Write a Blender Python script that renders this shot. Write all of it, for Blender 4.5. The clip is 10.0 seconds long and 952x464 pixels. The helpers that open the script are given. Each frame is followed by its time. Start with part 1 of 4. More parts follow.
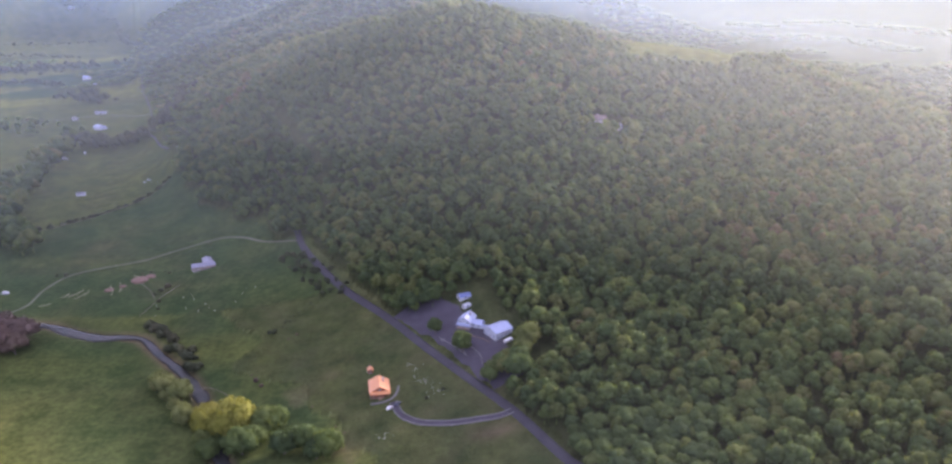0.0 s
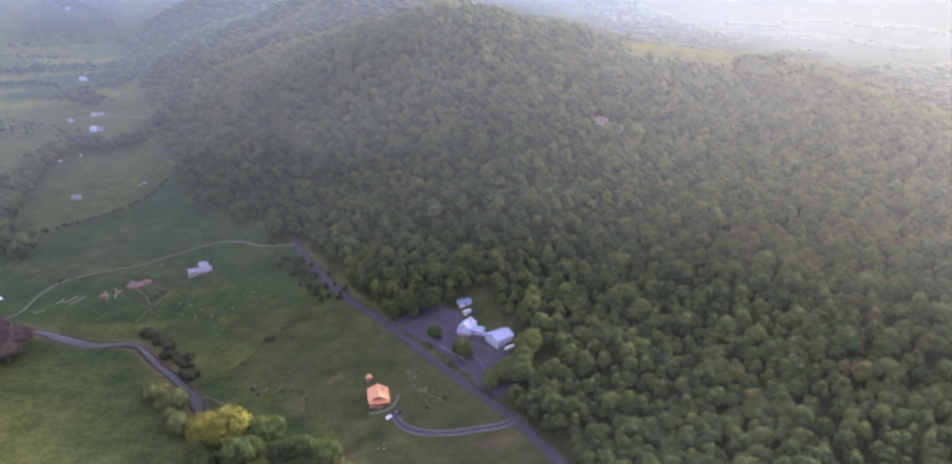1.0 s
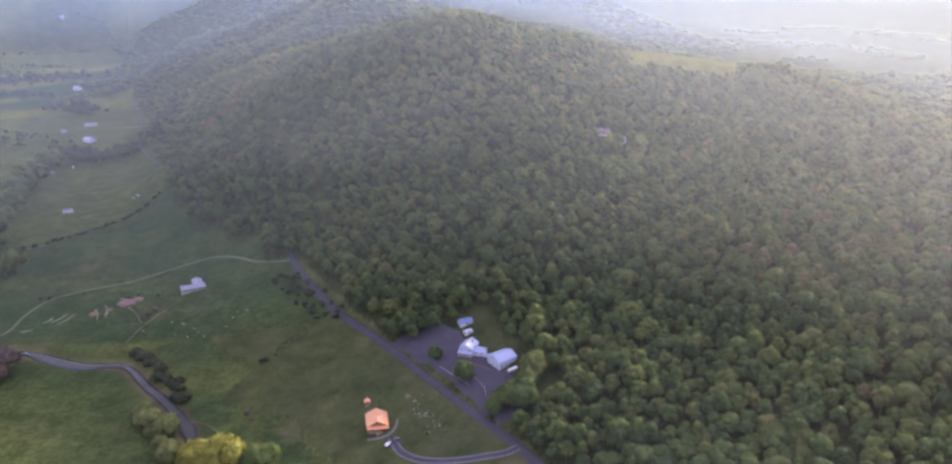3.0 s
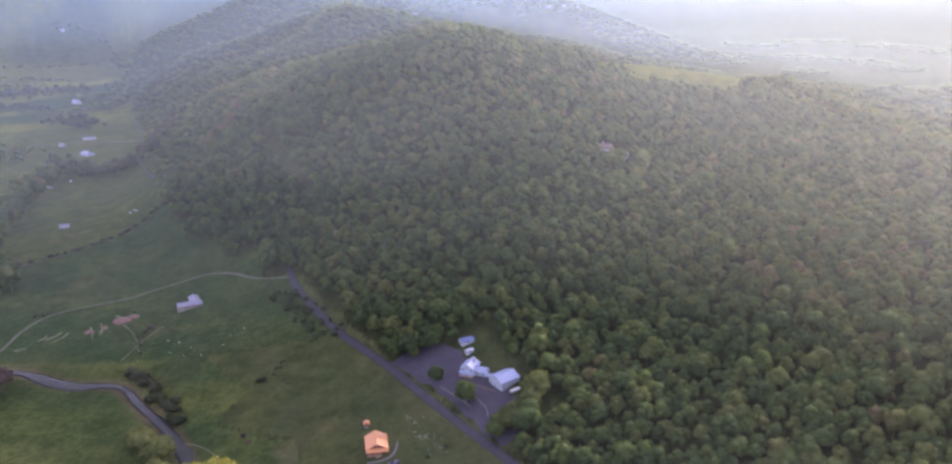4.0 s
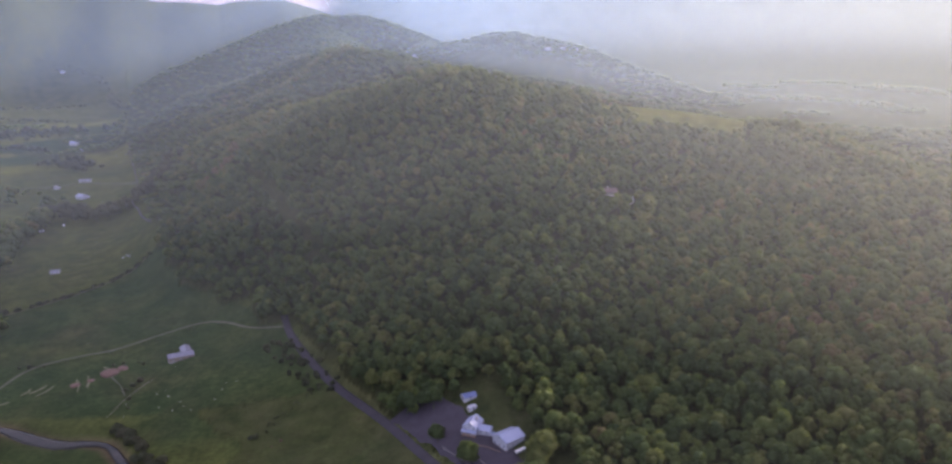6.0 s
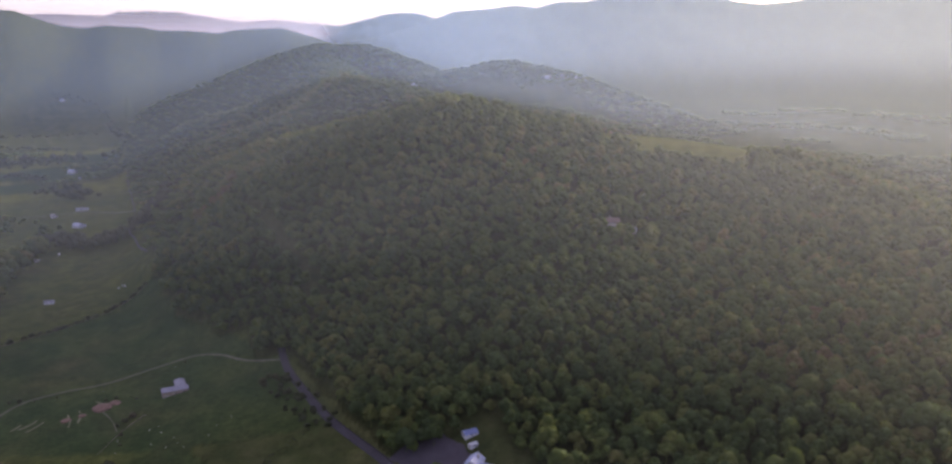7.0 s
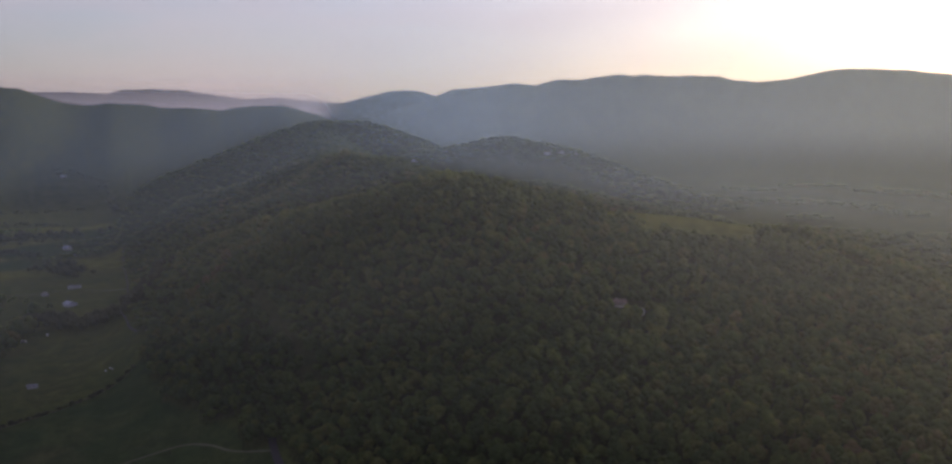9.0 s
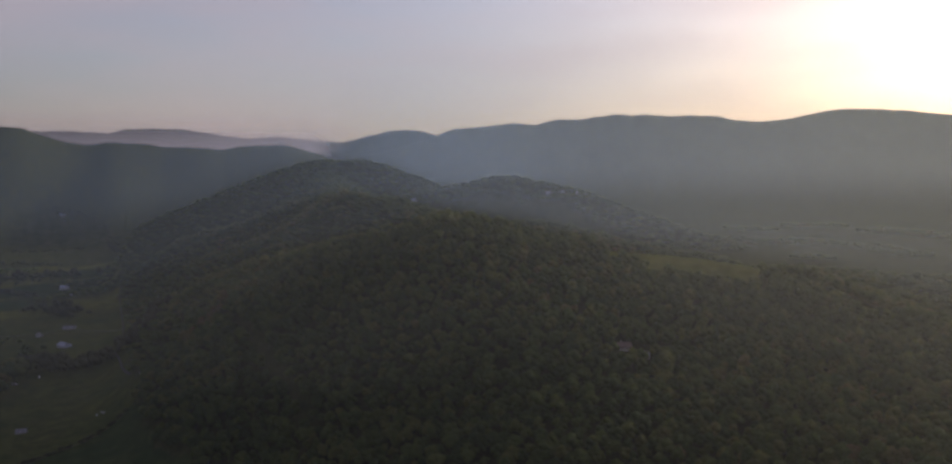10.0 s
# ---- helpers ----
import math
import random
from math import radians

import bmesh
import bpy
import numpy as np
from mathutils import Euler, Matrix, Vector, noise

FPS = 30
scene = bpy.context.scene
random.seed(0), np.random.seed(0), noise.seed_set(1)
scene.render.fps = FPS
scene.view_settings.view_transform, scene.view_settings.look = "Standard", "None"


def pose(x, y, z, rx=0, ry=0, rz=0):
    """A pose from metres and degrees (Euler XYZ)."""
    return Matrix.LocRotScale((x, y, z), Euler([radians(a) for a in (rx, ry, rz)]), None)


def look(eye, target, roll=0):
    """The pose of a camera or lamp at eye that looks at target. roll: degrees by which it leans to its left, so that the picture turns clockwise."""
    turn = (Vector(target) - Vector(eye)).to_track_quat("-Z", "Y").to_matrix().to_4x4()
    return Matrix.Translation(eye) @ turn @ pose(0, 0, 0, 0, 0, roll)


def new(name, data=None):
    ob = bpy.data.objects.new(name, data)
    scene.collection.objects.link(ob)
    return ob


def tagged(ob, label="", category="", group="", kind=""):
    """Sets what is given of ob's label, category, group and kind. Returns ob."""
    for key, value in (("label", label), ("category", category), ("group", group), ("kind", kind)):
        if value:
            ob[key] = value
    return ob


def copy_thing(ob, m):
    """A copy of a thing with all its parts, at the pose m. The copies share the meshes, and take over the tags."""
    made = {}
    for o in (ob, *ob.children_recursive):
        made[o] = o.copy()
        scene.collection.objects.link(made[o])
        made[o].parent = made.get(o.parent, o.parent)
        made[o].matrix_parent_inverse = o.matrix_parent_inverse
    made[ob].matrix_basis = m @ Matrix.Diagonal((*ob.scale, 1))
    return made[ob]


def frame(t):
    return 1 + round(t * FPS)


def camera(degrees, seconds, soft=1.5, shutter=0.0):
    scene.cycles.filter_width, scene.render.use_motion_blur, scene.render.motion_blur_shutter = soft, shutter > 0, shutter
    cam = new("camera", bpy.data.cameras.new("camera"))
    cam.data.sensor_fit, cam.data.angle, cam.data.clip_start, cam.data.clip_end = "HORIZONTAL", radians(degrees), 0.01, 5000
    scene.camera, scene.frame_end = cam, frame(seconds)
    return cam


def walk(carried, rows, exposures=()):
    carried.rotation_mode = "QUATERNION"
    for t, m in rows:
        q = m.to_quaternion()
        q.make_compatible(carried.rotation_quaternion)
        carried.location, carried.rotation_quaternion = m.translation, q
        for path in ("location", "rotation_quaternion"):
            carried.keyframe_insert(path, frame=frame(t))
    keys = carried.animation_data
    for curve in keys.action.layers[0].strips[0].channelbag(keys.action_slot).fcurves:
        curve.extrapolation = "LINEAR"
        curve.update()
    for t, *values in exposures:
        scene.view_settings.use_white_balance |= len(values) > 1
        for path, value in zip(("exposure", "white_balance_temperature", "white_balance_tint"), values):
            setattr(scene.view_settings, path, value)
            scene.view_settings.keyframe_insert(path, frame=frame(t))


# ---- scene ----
cam = camera(62.19, 10.0, soft=2.6)
# seconds, x, y, z, pitch, lean, yaw
PATH = [
    (0, 0.00, 0.00, 259.17, -19.249, -0.000, -0.000),
    (0.5, -0.69, 4.62, 259.69, -19.273, -0.077, -0.060),
    (1, -1.26, 9.16, 260.02, -19.278, -0.060, -0.117),
    (1.5, -1.84, 13.53, 260.30, -19.252, -0.143, -0.151),
    (2, -2.32, 18.05, 260.57, -19.254, -0.126, -0.201),
    (2.5, -2.93, 22.85, 260.97, -19.133, -0.181, -0.254),
    (4, -4.81, 36.97, 261.74, -17.968, -0.268, -0.359),
    (4.5, -5.49, 42.10, 261.96, -17.461, -0.263, -0.386),
    (5, -6.08, 47.18, 262.21, -16.804, -0.292, -0.426),
    (5.5, -6.60, 52.32, 262.46, -16.017, -0.298, -0.453),
    (7, -8.45, 68.02, 263.39, -13.236, -0.343, -0.583),
    (7.5, -9.08, 73.53, 263.85, -12.106, -0.387, -0.627),
    (8, -9.72, 79.35, 264.25, -10.721, -0.396, -0.651),
    (8.5, -9.99, 85.32, 264.47, -9.334, -0.428, -0.649),
    (9, -10.16, 91.54, 264.63, -7.885, -0.375, -0.684),
    (9.5, -10.30, 97.90, 264.78, -6.472, -0.364, -0.684),
    (10, -10.41, 104.30, 264.98, -5.074, -0.343, -0.674),
]
walk(cam, [(t, pose(x, y, z, 90 + p, 0, w) @ pose(0, 0, 0, 0, 0, r)) for t, x, y, z, p, r, w in PATH],
     [(0, 2.28, 5950, 33), (4.5, 2.12, 6000, 33), (5.5, 1.82, 6150, 32), (7.5, 0.82, 6400, 30), (9, -0.16, 6550, 26), (10, -0.55, 6650, 24)])


# ---- light ----
SUN_AZ, SUN_EL = 44.0, 18.0          # degrees right of +y, and above the horizon
world = bpy.data.worlds.new("evening_sky")
scene.world = world
world.use_nodes = True
wn, wl = world.node_tree.nodes, world.node_tree.links
sky = wn.new("ShaderNodeTexSky")
sky.sky_type, sky.sun_disc = "NISHITA", False
sky.sun_elevation, sky.sun_rotation = radians(SUN_EL), radians(SUN_AZ)
sky.air_density, sky.dust_density, sky.ozone_density = 1.0, 2.0, 2.0
wn["Background"].inputs["Strength"].default_value = 0.15
# thin high cloud, spread evenly round the sky, pales it
sky_way = wn.new("ShaderNodeTexCoord").outputs["Generated"]
stretch = wn.new("ShaderNodeMapping")
stretch.inputs["Scale"].default_value = (1.0, 1.0, 5.0)
wl.new(sky_way, stretch.inputs["Vector"])
veil = wn.new("ShaderNodeTexNoise")
veil.inputs["Scale"].default_value, veil.inputs["Detail"].default_value, veil.inputs["Roughness"].default_value = 2.6, 6.0, 0.55
wl.new(stretch.outputs["Vector"], veil.inputs["Vector"])
amount = wn.new("ShaderNodeMapRange")
amount.inputs["From Min"].default_value, amount.inputs["From Max"].default_value = 0.35, 0.75
amount.inputs["To Min"].default_value, amount.inputs["To Max"].default_value = 0.18, 0.58
wl.new(veil.outputs["Fac"], amount.inputs["Value"])
pale = wn.new("ShaderNodeMix")
pale.data_type = "RGBA"
pale.inputs[7].default_value = (5.1, 4.2, 4.15, 1.0)
wl.new(amount.outputs["Result"], pale.inputs["Factor"])
wl.new(sky.outputs["Color"], pale.inputs[6])
wl.new(pale.outputs[2], wn["Background"].inputs["Color"])
sun_data = bpy.data.lights.new("sun", "SUN")
sun_data.energy, sun_data.angle, sun_data.color = 3.3, radians(6.0), (1.0, 0.90, 0.74)
sun = new("sun", sun_data)
sun_way = Vector((math.sin(radians(SUN_AZ)) * math.cos(radians(SUN_EL)), math.cos(radians(SUN_AZ)) * math.cos(radians(SUN_EL)), math.sin(radians(SUN_EL))))
sun.matrix_world = look(sun_way * 900, (0, 0, 0))


# ---- materials ----
def material(name, rough=0.8, metal=0.0, spec=0.3):
    m = bpy.data.materials.new(name)
    m.use_nodes = True
    b = m.node_tree.nodes["Principled BSDF"]
    b.inputs["Roughness"].default_value, b.inputs["Metallic"].default_value = rough, metal
    b.inputs["Specular IOR Level"].default_value = spec
    return m, m.node_tree.nodes, m.node_tree.links, b


def noise_node(n, l, scale, detail=4.0, coords=None, rough=0.6):
    t = n.new("ShaderNodeTexNoise")
    t.inputs["Scale"].default_value, t.inputs["Detail"].default_value, t.inputs["Roughness"].default_value = scale, detail, rough
    if coords is not None:
        l.new(coords, t.inputs["Vector"])
    return t.outputs["Fac"]


def ramp_node(n, l, fac, stops):
    r = n.new("ShaderNodeValToRGB")
    while len(r.color_ramp.elements) < len(stops):
        r.color_ramp.elements.new(0.5)
    for e, (p, c) in zip(r.color_ramp.elements, stops):
        e.position, e.color = p, (*c, 1.0)
    l.new(fac, r.inputs["Fac"])
    return r.outputs["Color"]


def mix_node(n, l, fac, a, b, mode="MIX"):
    x = n.new("ShaderNodeMix")
    x.data_type, x.blend_type = "RGBA", mode
    for sock, v in ((x.inputs["Factor"], fac), (x.inputs[6], a), (x.inputs[7], b)):
        if isinstance(v, bpy.types.NodeSocket):
            l.new(v, sock)
        elif isinstance(v, (int, float)):
            sock.default_value = v
        else:
            sock.default_value = (*v, 1.0)
    return x.outputs[2]


def math_node(n, l, op, a, b=0.0, clamp=False):
    x = n.new("ShaderNodeMath")
    x.operation, x.use_clamp = op, clamp
    for sock, v in zip(x.inputs, (a, b)):
        if isinstance(v, bpy.types.NodeSocket):
            l.new(v, sock)
        else:
            sock.default_value = v
    return x.outputs[0]


def bump_node(n, l, b, height, strength, distance):
    k = n.new("ShaderNodeBump")
    k.inputs["Strength"].default_value, k.inputs["Distance"].default_value = strength, distance
    l.new(height, k.inputs["Height"])
    l.new(k.outputs["Normal"], b.inputs["Normal"])


def worn(name, colour, rough=0.7, metal=0.0, scale=0.6, spread=0.18, spec=0.3, ribs=0.0):
    """Paint, metal, wood or gravel with stains at two scales; ribs: spacing of standing seams along the local x axis."""
    m, n, l, b = material(name, rough, metal, spec)
    co = n.new("ShaderNodeTexCoord").outputs["Object"]
    big, fine = noise_node(n, l, scale, 5.0, co), noise_node(n, l, scale * 9, 3.0, co)
    dark, light = [c * (1 - spread) for c in colour], [min(c * (1 + spread), 0.95) for c in colour]
    mixed = mix_node(n, l, 0.35, ramp_node(n, l, big, ((0.3, dark), (0.7, light))), ramp_node(n, l, fine, ((0.3, dark), (0.7, light))))
    l.new(mixed, b.inputs["Base Color"])
    height = fine
    if ribs:
        w = n.new("ShaderNodeTexWave")
        w.bands_direction = "X"
        w.inputs["Scale"].default_value = 6.283 / ribs / 20.0
        l.new(co, w.inputs["Vector"])
        height = w.outputs["Fac"]
    bump_node(n, l, b, height, 0.4, 0.03)
    return m


def leaf_material(name, stops, translucency=0.35):
    m, n, l, b = material(name, 0.8, 0.0, 0.06)
    at = n.new("ShaderNodeAttribute")
    at.attribute_name = "tint"
    rnd = n.new("ShaderNodeObjectInfo").outputs["Random"]
    isl = n.new("ShaderNodeNewGeometry").outputs["Random Per Island"]
    pos = n.new("ShaderNodeNewGeometry").outputs["Position"]
    tint = math_node(n, l, "FRACT", math_node(n, l, "ADD", at.outputs["Fac"], rnd))
    patch = noise_node(n, l, 0.006, 3.0, pos)
    fac = math_node(n, l, "ADD", math_node(n, l, "MULTIPLY", tint, 0.62), math_node(n, l, "MULTIPLY", math_node(n, l, "SUBTRACT", patch, 0.5), 1.1))
    # leaves turn redder to the east: a lens colour cast put into their colour
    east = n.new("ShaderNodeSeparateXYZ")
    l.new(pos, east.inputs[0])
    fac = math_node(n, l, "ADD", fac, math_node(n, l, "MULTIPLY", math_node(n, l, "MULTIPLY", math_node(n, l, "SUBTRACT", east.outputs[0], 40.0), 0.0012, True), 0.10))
    fac = math_node(n, l, "ADD", fac, math_node(n, l, "MULTIPLY", isl, 0.14), True)
    col = ramp_node(n, l, fac, stops)
    l.new(col, b.inputs["Base Color"])
    tr = n.new("ShaderNodeBsdfTranslucent")
    l.new(mix_node(n, l, 1.0, col, (1.25, 1.2, 0.7), "MULTIPLY"), tr.inputs["Color"])
    ms = n.new("ShaderNodeMixShader")
    ms.inputs[0].default_value = translucency
    l.new(b.outputs[0], ms.inputs[1])
    l.new(tr.outputs[0], ms.inputs[2])
    l.new(ms.outputs[0], n["Material Output"].inputs["Surface"])
    return m


def ground_material():
    m, n, l, b = material("grass_and_forest_floor", 0.95, 0.0, 0.0)
    at = n.new("ShaderNodeAttribute")
    at.attribute_name = "cover"
    sep = n.new("ShaderNodeSeparateColor")
    l.new(at.outputs["Color"], sep.inputs[0])
    pos = n.new("ShaderNodeNewGeometry").outputs["Position"]
    wide, mid, fine = noise_node(n, l, 0.012, 5.0, pos), noise_node(n, l, 0.07, 5.0, pos), noise_node(n, l, 0.9, 4.0, pos)
    green = ramp_node(n, l, wide, ((0.3, (0.019, 0.040, 0.017)), (0.5, (0.029, 0.049, 0.021)), (0.62, (0.035, 0.048, 0.023)), (0.75, (0.048, 0.054, 0.027))))
    dry_and_sunlit = ramp_node(n, l, mid, ((0.3, (0.070, 0.084, 0.022)), (0.7, (0.102, 0.104, 0.032))))
    tuft = ramp_node(n, l, mid, ((0.35, (0.74, 0.76, 0.74)), (0.65, (1.16, 1.12, 1.05))))
    grass = mix_node(n, l, 1.0, mix_node(n, l, sep.outputs[1], green, dry_and_sunlit), tuft, "MULTIPLY")
    clump = ramp_node(n, l, noise_node(n, l, 0.28, 5.0, pos, 0.7), ((0.32, (0.72, 0.74, 0.72)), (0.52, (1.0, 1.0, 1.0)), (0.72, (1.28, 1.22, 1.15))))
    grass = mix_node(n, l, 1.0, grass, clump, "MULTIPLY")
    grass = mix_node(n, l, math_node(n, l, "MULTIPLY", fine, 0.25), grass, (0.055, 0.064, 0.024))
    earth = ramp_node(n, l, mid, ((0.3, (0.075, 0.055, 0.035)), (0.7, (0.14, 0.10, 0.07))))
    woods = ramp_node(n, l, noise_node(n, l, 0.05, 8.0, pos, 0.75), ((0.3, (0.020, 0.028, 0.012)), (0.5, (0.045, 0.055, 0.022)), (0.7, (0.075, 0.075, 0.035))))
    col = mix_node(n, l, sep.outputs[2], grass, earth)
    col = mix_node(n, l, sep.outputs[0], col, woods)
    l.new(col, b.inputs["Base Color"])
    bump_node(n, l, b, math_node(n, l, "ADD", fine, math_node(n, l, "MULTIPLY", noise_node(n, l, 0.06, 6.0, pos, 0.8), math_node(n, l, "MULTIPLY", sep.outputs[0], 14.0))), 0.6, 1.0)
    return m


def water_material():
    m, n, l, b = material("creek_water", 0.12, 0.0, 0.04)
    pos = n.new("ShaderNodeNewGeometry").outputs["Position"]
    l.new(ramp_node(n, l, noise_node(n, l, 0.08, 4.0, pos), ((0.3, (0.026, 0.03, 0.028)), (0.7, (0.045, 0.044, 0.04)))), b.inputs["Base Color"])
    bump_node(n, l, b, noise_node(n, l, 1.4, 3.0, pos), 0.25, 0.08)
    return m


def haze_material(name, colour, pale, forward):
    """A see-through sheet standing in for evening haze: it lets light through, and scatters the rest; thicker further
    along the valley.
    """
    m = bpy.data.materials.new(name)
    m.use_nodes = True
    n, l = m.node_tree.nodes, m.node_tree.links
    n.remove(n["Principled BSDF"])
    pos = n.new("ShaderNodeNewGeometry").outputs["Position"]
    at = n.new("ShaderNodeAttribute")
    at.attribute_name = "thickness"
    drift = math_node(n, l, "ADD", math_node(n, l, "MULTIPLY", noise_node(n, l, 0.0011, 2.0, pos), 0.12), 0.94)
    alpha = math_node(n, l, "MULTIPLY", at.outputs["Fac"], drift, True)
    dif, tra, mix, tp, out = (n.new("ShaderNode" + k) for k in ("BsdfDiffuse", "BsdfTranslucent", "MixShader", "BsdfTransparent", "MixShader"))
    # paler towards the sun: forward-scattered light put into the haze colour
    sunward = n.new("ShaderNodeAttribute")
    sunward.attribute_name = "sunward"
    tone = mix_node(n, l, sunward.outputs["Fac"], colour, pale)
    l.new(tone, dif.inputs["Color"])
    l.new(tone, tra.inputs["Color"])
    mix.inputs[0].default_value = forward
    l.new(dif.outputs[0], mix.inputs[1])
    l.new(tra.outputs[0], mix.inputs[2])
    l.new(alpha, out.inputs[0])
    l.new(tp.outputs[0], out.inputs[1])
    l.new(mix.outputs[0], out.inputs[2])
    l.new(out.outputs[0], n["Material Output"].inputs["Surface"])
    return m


GROUND, WATER = ground_material(), water_material()
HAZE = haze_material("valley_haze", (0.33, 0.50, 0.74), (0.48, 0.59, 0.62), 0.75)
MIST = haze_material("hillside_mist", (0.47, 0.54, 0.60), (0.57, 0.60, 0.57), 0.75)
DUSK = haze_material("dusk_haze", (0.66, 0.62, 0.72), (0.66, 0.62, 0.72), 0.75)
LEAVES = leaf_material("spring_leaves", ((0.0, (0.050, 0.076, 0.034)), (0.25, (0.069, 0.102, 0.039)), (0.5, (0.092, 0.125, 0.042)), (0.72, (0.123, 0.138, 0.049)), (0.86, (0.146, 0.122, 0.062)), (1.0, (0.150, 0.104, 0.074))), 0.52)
LIGHT_LEAVES = leaf_material("pale_willow_leaves", ((0.0, (0.11, 0.125, 0.028)), (0.5, (0.16, 0.165, 0.035)), (1.0, (0.20, 0.185, 0.05))))
# pale greens: young willows, and sunlight put into the spur trees' colour
SUNLIT_AND_WILLOW_LEAVES = leaf_material("sunlit_and_willow_leaves", ((0.0, (0.085, 0.105, 0.040)), (0.5, (0.115, 0.135, 0.050)), (1.0, (0.145, 0.150, 0.062))), 0.4)
DARK_LEAVES = leaf_material("cedar_leaves", ((0.0, (0.032, 0.040, 0.024)), (0.5, (0.048, 0.055, 0.030)), (1.0, (0.070, 0.064, 0.042))), 0.15)
RED_LEAVES = leaf_material("redbud_twigs", ((0.0, (0.070, 0.052, 0.045)), (0.5, (0.095, 0.066, 0.055)), (1.0, (0.09, 0.075, 0.05))), 0.2)
BARK = worn("grey_bark", (0.10, 0.085, 0.07), 0.95, scale=1.5, spread=0.35)
ASPHALT = worn("worn_asphalt", (0.040, 0.038, 0.045), 0.9, scale=0.08, spread=0.25, spec=0.12)
GRAVEL = worn("grey_gravel", (0.105, 0.10, 0.10), 0.95, scale=0.25, spread=0.25)
LOT = worn("dark_gravel_yard", (0.040, 0.036, 0.047), 0.95, scale=0.12, spread=0.35)
TRACK = worn("pale_farm_track", (0.092, 0.094, 0.066), 0.95, scale=0.2, spread=0.3, spec=0.05)
ORANGE = worn("copper_orange_metal_roof", (0.45, 0.20, 0.085), 0.5, 0.0, scale=0.3, spread=0.1, spec=0.4, ribs=0.6)
LOGS = worn("red_brown_logs", (0.20, 0.062, 0.035), 0.7, scale=0.8, spread=0.3)
WHITE = worn("white_siding", (0.36, 0.38, 0.43), 0.65, scale=0.5, spread=0.07)
WHITE_METAL = worn("pale_metal_roof", (0.22, 0.255, 0.37), 0.4, 0.0, scale=0.25, spread=0.1, spec=0.5, ribs=0.8)
BLUE_METAL = worn("blue_grey_metal_roof", (0.085, 0.115, 0.24), 0.45, 0.0, scale=0.4, spread=0.15, spec=0.5, ribs=0.8)
BARN_METAL = worn("galvanised_barn_roof", (0.155, 0.16, 0.205), 0.5, 0.1, scale=0.25, spread=0.16, spec=0.3, ribs=0.8)
GREY_ROOF = worn("grey_shingles", (0.20, 0.19, 0.20), 0.85, scale=0.6, spread=0.2)
RUST_ROOF = worn("rusty_tin_roof", (0.13, 0.095, 0.085), 0.75, scale=0.5, spread=0.3)
PLANKS = worn("weathered_boards", (0.20, 0.17, 0.14), 0.9, scale=0.8, spread=0.3)
DECK = worn("deck_boards", (0.28, 0.19, 0.13), 0.8, scale=0.8, spread=0.2)
STONE = worn("pale_limestone", (0.30, 0.29, 0.27), 0.9, scale=0.8, spread=0.25)
CONCRETE = worn("concrete", (0.38, 0.37, 0.36), 0.9, scale=0.5, spread=0.15)
EARTH = worn("red_brown_earth", (0.115, 0.072, 0.056), 0.95, scale=0.5, spread=0.3)
STRAW = worn("bleached_hay", (0.14, 0.135, 0.08), 0.95, scale=0.8, spread=0.25)
RUBBER = worn("black_rubber", (0.02, 0.02, 0.02), 0.8, scale=2.0, spread=0.3)
PAINT_WHITE = worn("white_car_paint", (0.55, 0.55, 0.56), 0.3, scale=0.5, spread=0.04, spec=0.6)
PAINT_DARK = worn("dark_blue_car_paint", (0.03, 0.035, 0.06), 0.3, scale=0.5, spread=0.1, spec=0.6)
GLASS, gn, gl, gb = material("dark_window_glass", 0.06, 0.0, 0.6)
gb.inputs["Base Color"].default_value = (0.025, 0.03, 0.035, 1.0)


# ---- the lie of the land ----
# Lines from near to far: x, y, z. FOOT is where the wooded hill meets the valley, CREST the top of the hill.
FOOT = np.array([(420, -900, 30), (230, -200, 26), (120, 190, 20), (46, 346, 16), (21, 391, 16), (-62, 506, 18), (-156, 659, 18),
                 (-215, 720, 12), (-290, 790, 6), (-378, 965, 3), (-507, 1250, -2), (-777, 1843, -8), (-1130, 2721, -6), (-1700, 4000, 0), (-2100, 5000, 0)], float)
CREST = np.array([(1300, -900, 90), (800, -200, 98), (560, 280, 100), (430, 510, 114), (360, 650, 124), (345, 690, 129), (322, 745, 137), (312, 800, 144), (300, 850, 150), (262, 898, 159), (203, 916, 167), (138, 900, 174), (72, 882, 182), (12, 874, 198),
                  (-24, 874, 207), (-52, 985, 198), (-100, 1120, 203), (-160, 1225, 214), (-212, 1290, 219), (-250, 1400, 206), (-300, 1700, 214), (-390, 2050, 236), (-430, 2340, 274), (-600, 2900, 220), (-900, 3600, 150), (-1500, 5000, 60)], float)
